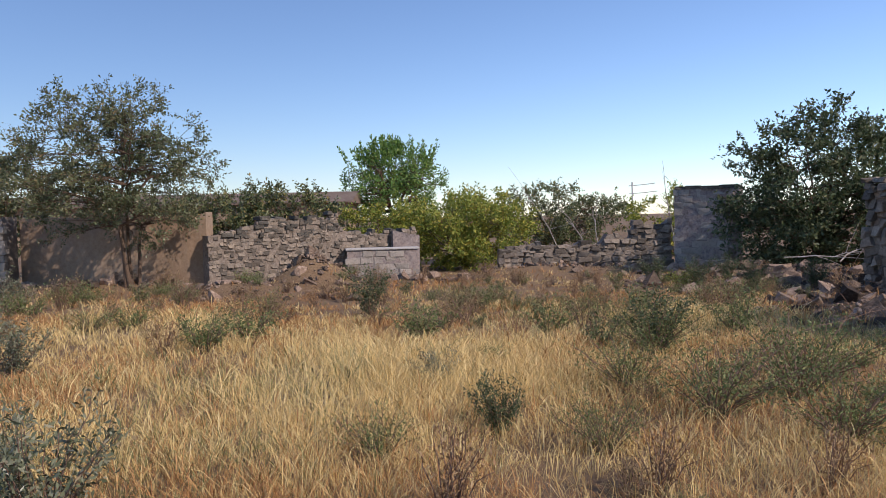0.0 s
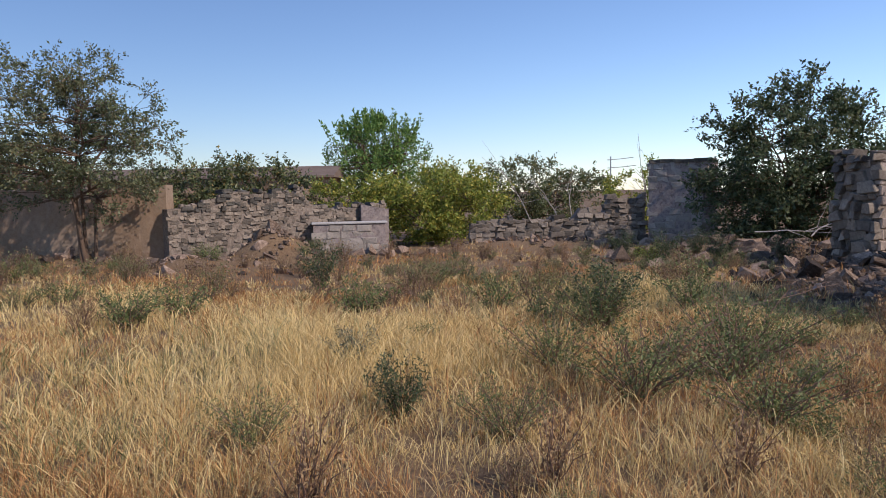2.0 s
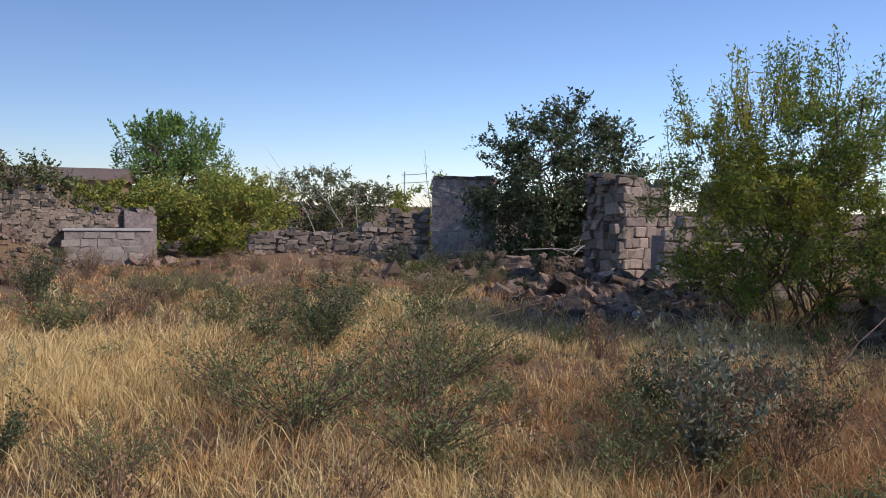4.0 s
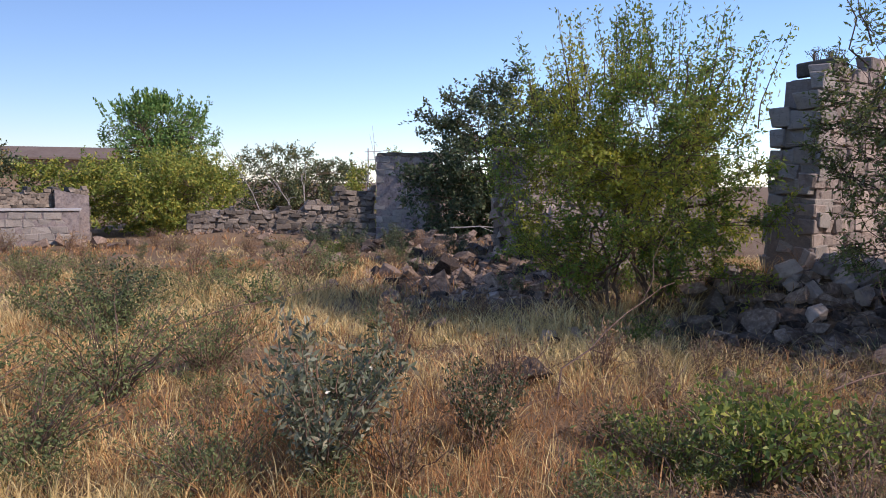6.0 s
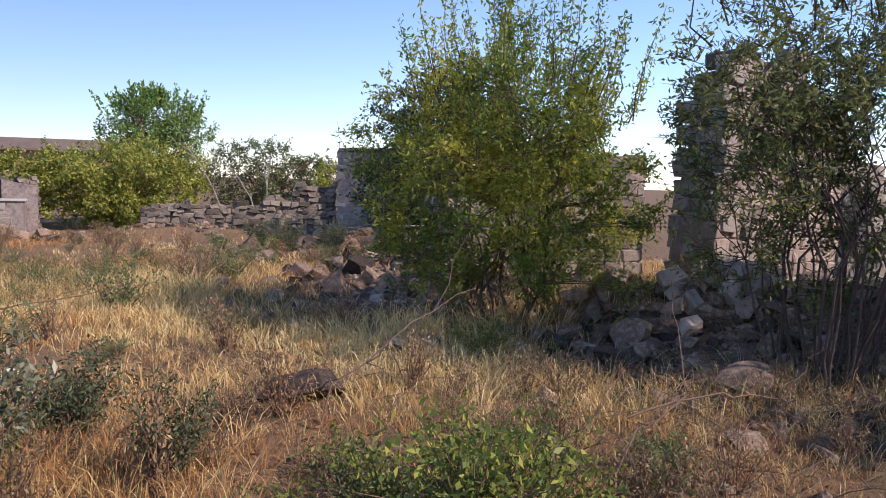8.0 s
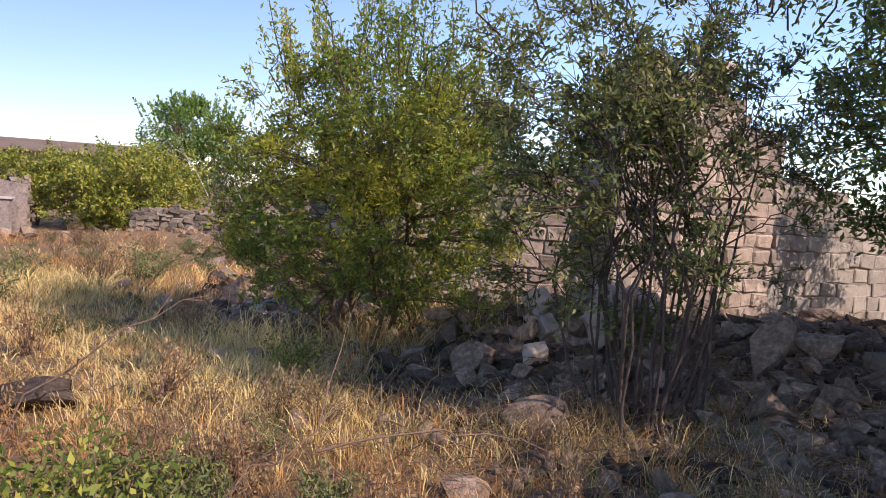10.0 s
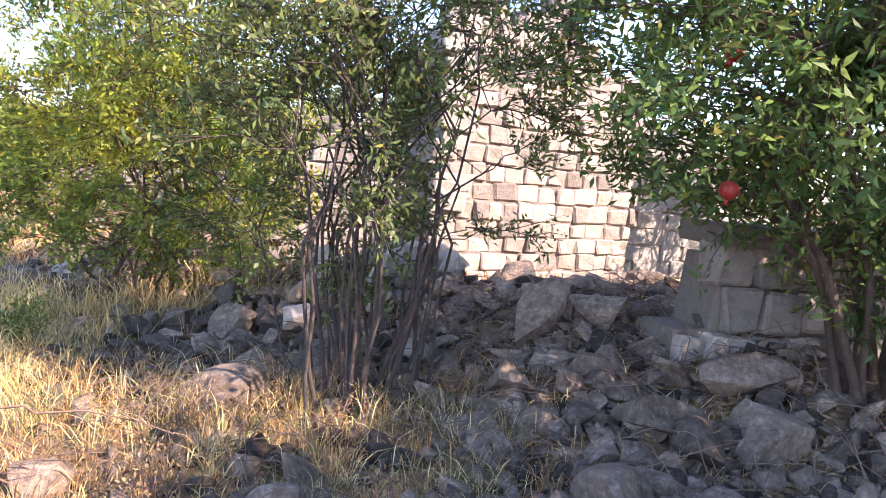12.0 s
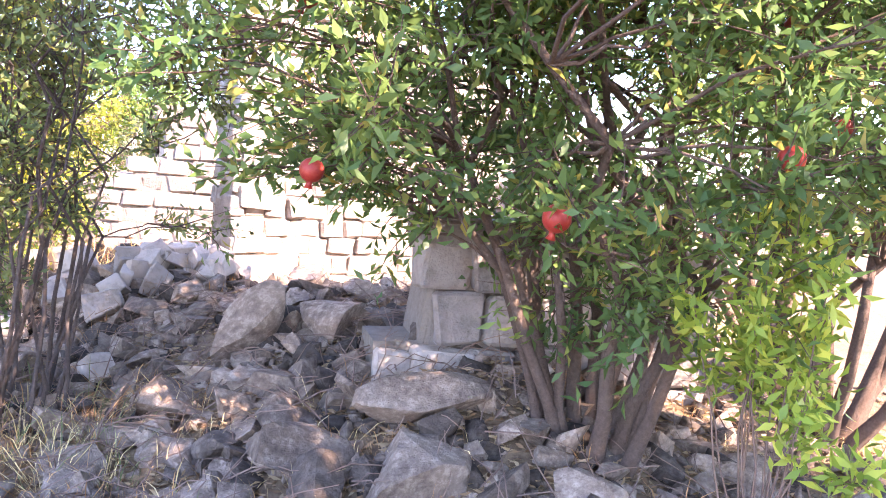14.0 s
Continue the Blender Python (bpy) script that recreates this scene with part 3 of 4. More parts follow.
def block_plinth():
    top = ragged(91, 0.6, 0.005)
    w, a, ux, nb, L = wall_core("wall_plinth", (-2.72, 22.0), (-0.75, 22.35), 0.45, -0.4, top, M_GREYPLASTER, "low wall of grey blocks with a pale coping", cap=0.01, back=0.004, rough=0.003)
    masonry(w, a, ux, nb, L, -0.34, top, (0.18, 0.19), (0.36, 0.42), 0.2, GREYB, "block", 93, proud=0.012, jitter=0.004, tilt=0.4, skip=0.12)
    bm = bmesh.new()
    bmesh.ops.create_cube(bm, size=1)
    bmesh.ops.scale(bm, vec=(2.1, 0.54, 0.06), verts=bm.verts)
    bmesh.ops.bevel(bm, geom=bm.edges[:], offset=0.012, segments=1, affect="EDGES")
    cop = part("coping", bm_mesh("coping", bm, M_CONCRETE), w, "pale concrete coping")
    cop.matrix_basis = pose(-1.77, 22.4, 0.63, 0, 0, 10.1)
    # grey rendered panel standing up behind the coping
    top2 = ragged(95, lambda s: 1.12 - 0.2 * s, 0.02)
    wall_core("wall_panel", (-1.5, 23.2), (-0.72, 23.45), 0.3, -0.4, top2, M_GREYPLASTER, "grey rendered end of the ruined wall", cap=0.0)


def far_building():
    thing = tagged(new("long_building"), "long low building with a dull tiled roof beyond the yard", "building")
    thing.location = (-25.5, 72, 0.2)
    bm = bmesh.new()
    bmesh.ops.create_cube(bm, size=1)
    bmesh.ops.scale(bm, vec=(33, 8, 4.2), verts=bm.verts)
    bmesh.ops.translate(bm, vec=(0, 0, 0.8), verts=bm.verts)
    part("wall", bm_mesh("wall", bm, M_PLASTER), thing)
    bm = bmesh.new()
    sec = [(-4.6, 2.95), (0, 3.95), (4.6, 2.95), (4.6, 2.8), (-4.6, 2.8)]
    e1 = [bm.verts.new((-17, y, z)) for y, z in sec]
    e2 = [bm.verts.new((17, y, z)) for y, z in sec]
    for i in range(5):
        k = (i + 1) % 5
        bm.faces.new((e1[i], e1[k], e2[k], e2[i]))
    bm.faces.new(e1[::-1])
    bm.faces.new(e2)
    part("roof", bm_mesh("roof", bm, M_TILE), thing)


for build in (wall_north, wall_west, wall_centre, wall_pillar, wall_end, wall_front, wall_back, wall_stub, block_plinth, far_building):
    build()

# ---- trees and shrubs ----
plant("tree", (-7.6, 19.2), 4, 0.055, 1.6, (-7.9, 19.0, 2.75), (2.75, 2.2, 1.95), 270, 27000, (0.085, 0.042), 0.36, M_TREELEAF, 1,
      "dull olive tree with thin twin trunks before the plastered wall", "tree", split=True, lean=0.3, stem_spread=0.2, gap=-0.12)
plant("tree", (-5.4, 76), 5, 0.28, 1.6, (-5.4, 76, 4.7), (5.4, 4.5, 3.6), 230, 17000, (0.34, 0.15), 1.1, M_GREENLEAF, 2,
      "bright green tree standing behind the ruins", "tree", shoots=90, shoot_h=2.2, twigs=5, gap=-0.2)
plant("tree", (9.9, 20.4), 7, 0.07, 0.4, (9.75, 20.4, 1.6), (2.5, 2.0, 2.5), 400, 32000, (0.12, 0.06), 0.4, M_DARKLEAF, 3,
      "dark dense tree growing between the ruined walls", "tree", gap=-0.35, fill=2.6)
plant("shrub", (-2.0, 27.5), 7, 0.05, 0.3, (-2.0, 27.5, 1.0), (1.8, 1.6, 1.15), 110, 9000, (0.12, 0.06), 0.36, M_YELLOWBUSH, 4,
      "yellowing shrub behind the stone wall", "shrub", "shrubs behind the walls")
plant("shrub", (0.8, 26.8), 8, 0.05, 0.3, (0.8, 26.4, 0.85), (2.3, 1.8, 1.5), 170, 14000, (0.12, 0.06), 0.38, M_YELLOWBUSH, 5,
      "broad yellow-green shrub over the broken wall", "shrub", "shrubs behind the walls", gap=-0.3)
plant("shrub", (0.7, 30), 8, 0.06, 0.4, (0.7, 30, 1.1), (2.2, 2, 1.5), 110, 8000, (0.14, 0.07), 0.45, M_YELLOWBUSH, 6,
      "olive shrub behind the gap in the wall", "shrub", "shrubs behind the walls")
plant("shrub", (5.2, 35), 8, 0.06, 0.4, (5.2, 35, 1.25), (3.3, 2, 1.8), 190, 15000, (0.13, 0.065), 0.42, M_GREYLEAF, 7,
      "grey-green rounded shrub with dead branches", "shrub", "shrubs behind the walls", gap=-0.35)
plant("shrub", (-8.3, 29), 8, 0.06, 0.4, (-7.8, 29, 1.4), (4.9, 1.8, 1.45), 250, 20000, (0.14, 0.07), 0.45, M_GREYLEAF, 8,
      "low grey-green shrub behind the stone wall", "shrub", "shrubs behind the walls", gap=-0.45)
plant("shrub", (8.6, 28.5), 6, 0.05, 0.3, (8.2, 28.5, 1.0), (1.6, 1.2, 1.5), 80, 6000, (0.12, 0.06), 0.35, M_YELLOWBUSH, 9,
      "green shrub beside the plastered stump", "shrub", "shrubs behind the walls")
plant("shrub", (-15, 26), 6, 0.07, 0.8, (-15, 26, 2.0), (2.6, 2, 1.6), 110, 8000, (0.15, 0.075), 0.45, M_TREELEAF, 10,
      "olive shrub beyond the stone pier", "shrub", "shrubs behind the walls")
plant("shrub", (7.55, 8.85), 22, 0.02, 0.3, (7.5, 8.85, 1.36), (1.36, 1.85, 1.32), 460, 58000, (0.052, 0.02), 0.22, M_SHRUBLEAF, 11,
      "large many-stemmed shrub with yellow-green leaves", "shrub", split=True, shoots=60, shoot_h=0.85, stem_spread=0.32, gap=-0.14, lean=0.45, fill=2.2)
plant("shrub", (8.95, 6.15), 30, 0.012, 0.9, (8.95, 6.2, 1.75), (1.2, 0.9, 1.2), 250, 22000, (0.05, 0.018), 0.19, M_THINLEAF, 12,
      "thin upright shrub with many bare stems below", "shrub", split=True, shoots=34, shoot_h=0.7, stem_spread=0.42, lean=0.3, gap=-0.04, bark=M_DARKBARK)
pom = plant("pomegranate_tree", (11.45, 5.55), 15, 0.032, 0.75, (11.28, 5.42, 2.12), (1.66, 1.15, 1.4), 490, 43000, (0.066, 0.023), 0.26, M_POMLEAF, 13,
            "leafy pomegranate tree with several brown trunks", "tree", "pomegranate trees", split=True, stem_spread=0.2, lean=0.35, gap=-0.26, fill=2.2, bark=M_POMBARK)
pom2 = plant("pomegranate_tree", (13.0, 6.2), 9, 0.05, 0.8, (13.2, 5.8, 2.1), (1.4, 1.0, 1.3), 190, 15000, (0.06, 0.021), 0.26, M_POMLEAF, 14,
             "leafy pomegranate tree with leaning brown limbs", "tree", "pomegranate trees", split=True, stem_spread=0.2, lean=0.5, gap=-0.08, bark=M_POMBARK)
plant("tree", (14.7, 0.7), 4, 0.09, 2.4, (15.3, 1.15, 4.0), (2.8, 1.5, 1.0), 500, 23000, (0.15, 0.065), 0.36, M_TREELEAF, 16,
      "tall leafy tree that shades the path and the rubble", "tree", stem_spread=0.25, lean=0.5, gap=-0.35)
plant("pomegranate_tree", (14.6, 9.2), 7, 0.05, 0.8, (14.5, 9.0, 2.0), (1.5, 1.2, 1.3), 150, 11000, (0.075, 0.027), 0.3, M_POMLEAF, 15,
      "leafy pomegranate tree in the back of the ruin", "tree", "pomegranate trees", stem_spread=0.25, lean=0.5)


def lathe(name, prof, material, n=12):
    bm = bmesh.new()
    rings = [[bm.verts.new((r * math.cos(2 * math.pi * k / n), r * math.sin(2 * math.pi * k / n), z)) for k in range(n)] for r, z in prof]
    for p, q in zip(rings, rings[1:]):
        for k in range(n):
            bm.faces.new((p[k], p[(k + 1) % n], q[(k + 1) % n], q[k]))
    bmesh.ops.remove_doubles(bm, verts=bm.verts[:], dist=0.0005)
    bmesh.ops.recalc_face_normals(bm, faces=bm.faces[:])
    return bm_mesh(name, bm, material, True)


FRUIT = lathe("fruit", [(0.0, 0.040), (0.012, 0.038), (0.026, 0.031), (0.037, 0.017), (0.041, 0.0), (0.037, -0.018), (0.026, -0.032), (0.012, -0.039), (0.0, -0.040)], M_FRUIT)
CALYX = lathe("calyx", [(0.0, -0.036), (0.011, -0.037), (0.009, -0.046), (0.015, -0.060), (0.012, -0.059), (0.006, -0.047), (0.0, -0.046)], M_FRUIT)
for tree, spots in ((pom, [(10.31, 5.2, 1.29), (11.02, 4.85, 1.2), (10.27, 5.2, 1.83), (10.75, 4.6, 1.95), (11.68, 4.75, 1.42)]), (pom2, [(12.4, 5.5, 1.6), (12.2, 5.6, 2.0)])):
    for k, spot in enumerate(spots):
        fr = part("fruit", FRUIT, tree, "red ripe pomegranate")
        fr.matrix_basis = Matrix.Translation(Vector(spot) - tree.location) @ pose(0, 0, 0, 12 * k, 9 - 5 * k, 40 * k) @ Matrix.Scale(1.0 + 0.08 * (k % 2), 4)
        part("calyx", CALYX, fr)

# ---- grass ----
PATHWAY = [(0.2, 0.7), (1.6, 1.6), (4.6, 1.8), (7.1, 2.0), (10.4, 2.75)]


def line_dist(x, y):
    d = np.full(len(x), 1e9)
    for (ax, ay), (bx, by) in zip(PATHWAY, PATHWAY[1:]):
        t = np.clip(((x - ax) * (bx - ax) + (y - ay) * (by - ay)) / ((bx - ax) ** 2 + (by - ay) ** 2), 0, 1)
        d = np.minimum(d, np.hypot(x - ax - t * (bx - ax), y - ay - t * (by - ay)))
    return d


def wave(x, y, s, q):
    return np.sin(s * x + q) * np.sin(s * 0.83 * y + 1.7 * q) + 0.5 * np.sin(s * 2.1 * (x + y) + q * 2.3) * np.sin(s * 1.7 * (x - y) - q)


def cover(x, y):
    """How thickly grass grows: thin on rubble, mounds and bare spots."""
    c = np.clip(0.75 + 0.45 * wave(x, y, 1.1, 0.4), 0.12, 1)
    c = c * (1 - 0.45 * np.exp(-(((x - 5.4) / 1.7) ** 2 + ((y - 4.6) / 1.5) ** 2) ** 2))
    c = c * np.interp(y, [0, 11, 15, 24], [1, 1, 0.6, 0.35]) * np.where((x > 5.2) & (y < 8), 0.8, 1)
    for cx, cy, rx, ry, k in ((10.8, 6.6, 1.9, 1.9, 0.97), (7.3, 11.5, 1.9, 2.8, 0.8), (6.8, 10.0, 0.8, 1.4, 0.65), (8.2, 18, 2.6, 4.0, 0.85), (-3.3, 19.3, 1.6, 1.2, 0.9),
                              (-8.8, 19.8, 3.2, 1.0, 0.85), (9.2, 7.3, 1.3, 1.2, 0.85), (12.6, 6.8, 2.2, 2.4, 0.95), (-4.8, 17.4, 1.6, 1.2, 0.6), (10.6, 4.6, 1.2, 0.7, 0.8)):
        c = c * (1 - k * np.exp(-(((x - cx) / rx) ** 2 + ((y - cy) / ry) ** 2) ** 2))
    return c


def grass():
    rng = np.random.default_rng(77)
    xs, ys, dd = [], [], []
    for lo, hi, dens in ((0.4, 4.0, 420), (4.0, 8.0, 250), (8.0, 14.0, 100), (14.0, 24.0, 34)):
        n = int(dens * 31 * 25)
        x, y = rng.uniform(-17, 14, n), rng.uniform(0.8, 24, n)
        d = line_dist(x, y)
        side = (y > 0.9 + 0.1 * x) & (np.abs(x - 5) < 7 + y * 0.75)
        stony = np.exp(-(((x - 6.7) / 0.8) ** 2 + ((y - 10.1) / 1.8) ** 2) ** 2) + np.exp(-(((x - 8.3) / 1.1) ** 2 + ((y - 7.5) / 1.3) ** 2) ** 2)
        keep = (d > lo) & (d <= hi) & side & (rng.uniform(size=n) < cover(x, y) * (1 - 0.86 * np.clip(stony, 0, 1)))
        xs.append(x[keep]), ys.append(y[keep]), dd.append(d[keep])
    # tufts of ten blades
    x, y, d = np.concatenate(xs), np.concatenate(ys), np.concatenate(dd)
    nt = len(x)
    size = rng.uniform(0.55, 1.15, nt) * np.clip(0.8 + 0.4 * wave(x, y, 0.7, 2.0), 0.35, 1.25)
    size *= np.interp(y, [0, 11, 15, 24], [1, 1, 0.7, 0.55]) * np.where((x > 5.5) & (y < 8), 0.75, 1) * np.clip(0.6 + d / 9, 0.65, 1.0)
    rust = np.clip(0.22 + 0.4 * wave(x, y, 0.9, 5.1) + np.interp(y, [2, 5, 10, 15], [0.45, 0.05, 0.0, 0.4]) + np.where(x > 5.5, 0.12, 0) + 0.5 * np.exp(-(((x - 5.2) / 2.0) ** 2 + ((y - 4.8) / 1.8) ** 2) ** 2), 0, 1)
    kind = (rng.uniform(size=nt) < rust).astype(int)
    green = rng.uniform(size=nt) < np.clip(0.05 + 0.22 * wave(x, y, 0.5, 3.3), 0.03, 0.3)
    kind[green] = 2
    k = 10
    x, y, d, size, kind = (np.repeat(q, k) for q in (x, y, d, size, kind))
    n = nt * k
    h = size * rng.uniform(0.07, 0.31, n)
    w = np.clip(0.0010 + d * 0.00046, 0.0017, 0.010) * rng.uniform(0.7, 1.3, n)
    a = rng.uniform(0, 2 * np.pi, n)
    off = rng.uniform(0, 0.045, n) * (1 + d * 0.12)
    bend = rng.uniform(0.05, 1.5, n) * h
    lean = np.stack([np.cos(a), np.sin(a), np.zeros(n)], -1)
    bx, by = x + np.cos(a) * off, y + np.sin(a) * off
    b = np.stack([bx, by, g(bx, by) - 0.015], -1)
    a2 = rng.uniform(0, 2 * np.pi, n)
    sd = np.stack([np.cos(a2), np.sin(a2), np.zeros(n)], -1)
    up = np.array([0, 0, 1.0])
    q = b + lean * (bend * 0.5)[:, None] + up * (h * 0.74)[:, None]
    t = b + lean * bend[:, None] + up * (h * 0.98)[:, None]
    sw = sd * w[:, None]
    head = np.where(rng.uniform(size=n) < 0.5, 1.7, 0.6)[:, None]
    V = np.stack([b - sw * 0.4, b + sw * 0.4, q + sw * 0.5 * head, q - sw * 0.5 * head, t], 1)
    for which, name, mat, label in ((0, "dry_grass", M_STRAW, "golden dry grass over the yard"), (1, "rust_grass", M_RUSTGRASS, "rust-brown dry grass in patches"), (2, "green_grass", M_GREENGRASS, "thin green grass between the straw")):
        v = V[kind == which]
        o = (np.arange(len(v)) * 5)[:, None]
        F4 = o + np.array([[0, 1, 2, 3]])
        F3 = o + np.array([[3, 2, 4]])
        tagged(new(name, np_mesh(name, v.reshape(-1, 3), [F4, F3], mat)), label, "grass", kind="stuff")


grass()


def litter():
    """Fallen leaves and straw lying flat."""
    rng = np.random.default_rng(21)
    n = 24000
    x, y = rng.uniform(2.5, 13.5, n), rng.uniform(2.2, 9.5, n)
    x[:9000], y[:9000] = rng.normal(10.8, 1.2, 9000), rng.normal(5.9, 0.9, 9000)
    a = rng.uniform(0, 2 * np.pi, n)
    ax = np.stack([np.cos(a), np.sin(a), rng.normal(0, 0.18, n)], -1)
    V, F = leaf_quads(np.stack([x, y, g(x, y) + rng.uniform(0.004, 0.03, n)], -1), ax, 0.055, 0.014, rng)
    tagged(new("leaf_litter", np_mesh("leaf_litter", V, [F], M_DRYWEED)), "brown fallen leaves and straw on bare earth", "leaf litter", kind="stuff")


litter()

# ---- weeds ----
def weed(name, h, r, stems, leaves, leaf, material, seed, label, category="weed", spiky=0.0, low=0.12):
    """A herb of several stems with leaves, built at the origin."""
    rng = np.random.default_rng(seed)
    lines, LP, LA = [], [], []
    for _ in range(stems):
        a, q = rng.uniform(0, 2 * np.pi), rng.uniform(0.1, 1) ** 0.7
        e = np.array([math.cos(a) * q * r, math.sin(a) * q * r, h * rng.uniform(0.55, 1.0) * (1 - 0.3 * q)])
        p = curve_pts(np.array([math.cos(a), math.sin(a), 0]) * 0.03, e, 0.04, 0.012, 6, rng)
        p[0, 2] = -0.06
        lines.append((p, np.linspace(0.006, 0.0018, 6)))
        m = leaves // stems
        t = rng.uniform(low, 1, m)
        k = np.clip((t * 5).astype(int), 0, 4)
        f = (t * 5 - k)[:, None]
        pos = p[k] * (1 - f) + p[k + 1] * f
        LP.append(pos + rng.normal(size=(m, 3)) * (0.05 * r + 0.01))
        LA.append(rng.normal(size=(m, 3)) * (0.8 - spiky * 0.5) + np.array([0, 0, 0.35 + spiky]))
    thing = tagged(new(name), label, category)
    V, F = tubes(lines, 3)
    tagged(part("stem", np_mesh("stem", V, [F], M_REDTWIG), thing), kind="stuff")
    V, F = leaf_quads(np.concatenate(LP), np.concatenate(LA), leaf[0], leaf[1], rng)
    part("foliage", np_mesh("foliage", V, [F], material), thing)
    return thing


def plant_weeds(proto, spots, group):
    tagged(proto, group=group)
    rnd = random.Random(group)
    for i, (x, y, s) in enumerate(spots):
        m = pose(x, y, gz(x, y), 0, 0, rnd.uniform(0, 360))
        ob = proto if i == 0 else copy_thing(proto, m)
        ob.matrix_basis = m @ Matrix.Diagonal((s, s, s * rnd.uniform(0.85, 1.15), 1))


plant_weeds(weed("weed", 0.85, 0.46, 30, 1800, (0.044, 0.015), M_SILVERLEAF, 1, "grey-leaved bushy weed in the grass"),
            [(4.1, 5.0, 1.08), (-1.65, 4.05, 1.0), (-8.4, 14.8, 1.3), (-9.4, 15.5, 1.2), (-7.7, 14.2, 0.9), (-2.4, 4.9, 0.8), (0.1, 7.2, 0.6), (-4.3, 8.4, 0.9), (-5.0, 8.9, 1.0), (-5.6, 9.6, 1.0)], "grey weeds")
plant_weeds(weed("weed", 0.72, 0.68, 36, 1900, (0.034, 0.011), M_WEED, 2, "green feathery weed clump in the grass"),
            [(2.1, 6.0, 1.1), (2.7, 5.4, 1.0), (2.9, 6.5, 1.1), (1.7, 6.9, 0.9), (3.4, 7.3, 0.9), (2.4, 8.8, 1.1), (0.3, 14.2, 0.9), (0.9, 14.8, 0.8), (3.0, 11.6, 0.8),
             (1.2, 5.4, 0.6), (3.6, 4.9, 0.7), (-5.0, 11.5, 0.8), (4.6, 14.0, 0.9), (2.2, 12.6, 0.7), (-0.2, 5.2, 0.6), (6.2, 15.0, 0.8), (2.8, 4.2, 0.5)], "green weeds")
# Last four are added: their dark leaves stand in for shade on the ground.
plant_weeds(weed("weed", 1.0, 0.42, 22, 1800, (0.05, 0.018), M_DARKLEAF, 3, "dark green upright weed bush"),
            [(-1.15, 13.3, 1.0), (0.55, 5.8, 0.55), (2.5, 8.95, 1.05), (5.6, 17.2, 0.9), (4.35, 5.9, 0.7), (4.9, 5.2, 0.55), (6.4, 16.2, 0.9), (7.4, 15.6, 0.8), (5.0, 18.6, 0.9), (6.6, 18.2, 0.8)], "dark weeds")
plant_weeds(weed("weed", 0.62, 0.55, 26, 900, (0.05, 0.022), M_LIMEWEED, 4, "low lime-green leafy weed by the rubble"),
            [(6.1, 4.62, 0.95), (6.45, 4.55, 0.7), (6.3, 5.0, 0.7), (5.75, 4.85, 0.6), (5.3, 17.5, 0.9), (6.9, 7.4, 0.6)], "lime weeds")
plant_weeds(weed("dry_weed", 0.6, 0.3, 16, 500, (0.035, 0.012), M_DRYWEED, 5, "dried brown weed with small seed heads", spiky=0.5),
            [(x, y, s) for x, y, s in ((1.3, 4.6, 0.8), (0.2, 4.3, 0.9), (2.2, 4.6, 0.8), (4.9, 5.1, 0.9), (5.4, 6.2, 1.0), (6.2, 6.6, 0.9), (6.8, 5.4, 0.8), (7.4, 4.8, 0.7), (3.6, 8.4, 0.9),
                                       (5.0, 8.0, 1.0), (6.0, 8.8, 0.9), (4.2, 12.2, 0.9), (6.6, 13.0, 1.0), (6.0, 14.4, 0.9), (5.4, 16.0, 1.0), (7.0, 17.2, 1.0), (8.2, 5.0, 0.6), (1.0, 9.5, 0.8), (-3.0, 9.0, 0.9),
                                       (-5.4, 13.0, 1.0), (-2.4, 15.0, 1.0), (0.4, 17.0, 1.0), (3.6, 18.0, 1.0), (-6.0, 10.0, 0.9), (2.6, 15.6, 0.9), (-0.6, 20.5, 1.1), (1.2, 21.4, 1.2), (9.0, 4.7, 0.6))], "dried weeds")

# Leaf colour here includes sunlight that the tall tree keeps off.
plant_weeds(weed("sucker_shoot", 1.55, 0.42, 18, 1300, (0.075, 0.022), M_SUCKER, 6, "sucker shoots of the pomegranate, sunlight put into their lime-green leaf colour", "shoot", low=0.68),
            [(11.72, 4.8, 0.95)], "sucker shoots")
tuft_rnd = random.Random(40)


def yard_spots(n, x0, x1, y0, y1, s0, s1):
    return [(tuft_rnd.uniform(x0, x1), tuft_rnd.uniform(y0, y1), tuft_rnd.uniform(s0, s1)) for _ in range(n)]


plant_weeds(weed("low_weed", 0.45, 0.4, 16, 700, (0.04, 0.014), M_WEED, 7, "low green weed among the dry grass"),
            yard_spots(34, -9, 5.5, 9, 20, 0.6, 1.4) + yard_spots(16, 0.5, 5.5, 4.2, 9, 0.35, 0.7) + yard_spots(14, 4.0, 7.2, 3.6, 6.6, 0.45, 0.8), "low weeds")
plant_weeds(weed("dry_weed", 0.5, 0.36, 18, 600, (0.032, 0.011), M_BROWNHERB, 8, "brown dried herb in the yard", spiky=0.4),
            yard_spots(44, -9.5, 5.5, 9.5, 21, 0.7, 1.4) + yard_spots(22, -1.5, 8.5, 3.6, 8, 0.35, 0.7) + yard_spots(26, 3.8, 7.6, 3.4, 6.8, 0.5, 0.9), "rust herbs")
plant_weeds(weed("grey_weed", 0.45, 0.35, 14, 600, (0.04, 0.016), M_GREYLEAF, 9, "small grey-green herb in the yard"),
            yard_spots(22, -9, 7, 9, 21, 0.5, 1.1), "grey herbs")
plant_weeds(weed("low_weed", 0.32, 0.42, 16, 420, (0.085, 0.017), M_LIMEWEED, 10, "low long-leaved green weed beside the path"),
            yard_spots(3, 5.2, 6.2, 4.1, 4.8, 0.4, 0.6), "long-leaved weeds")
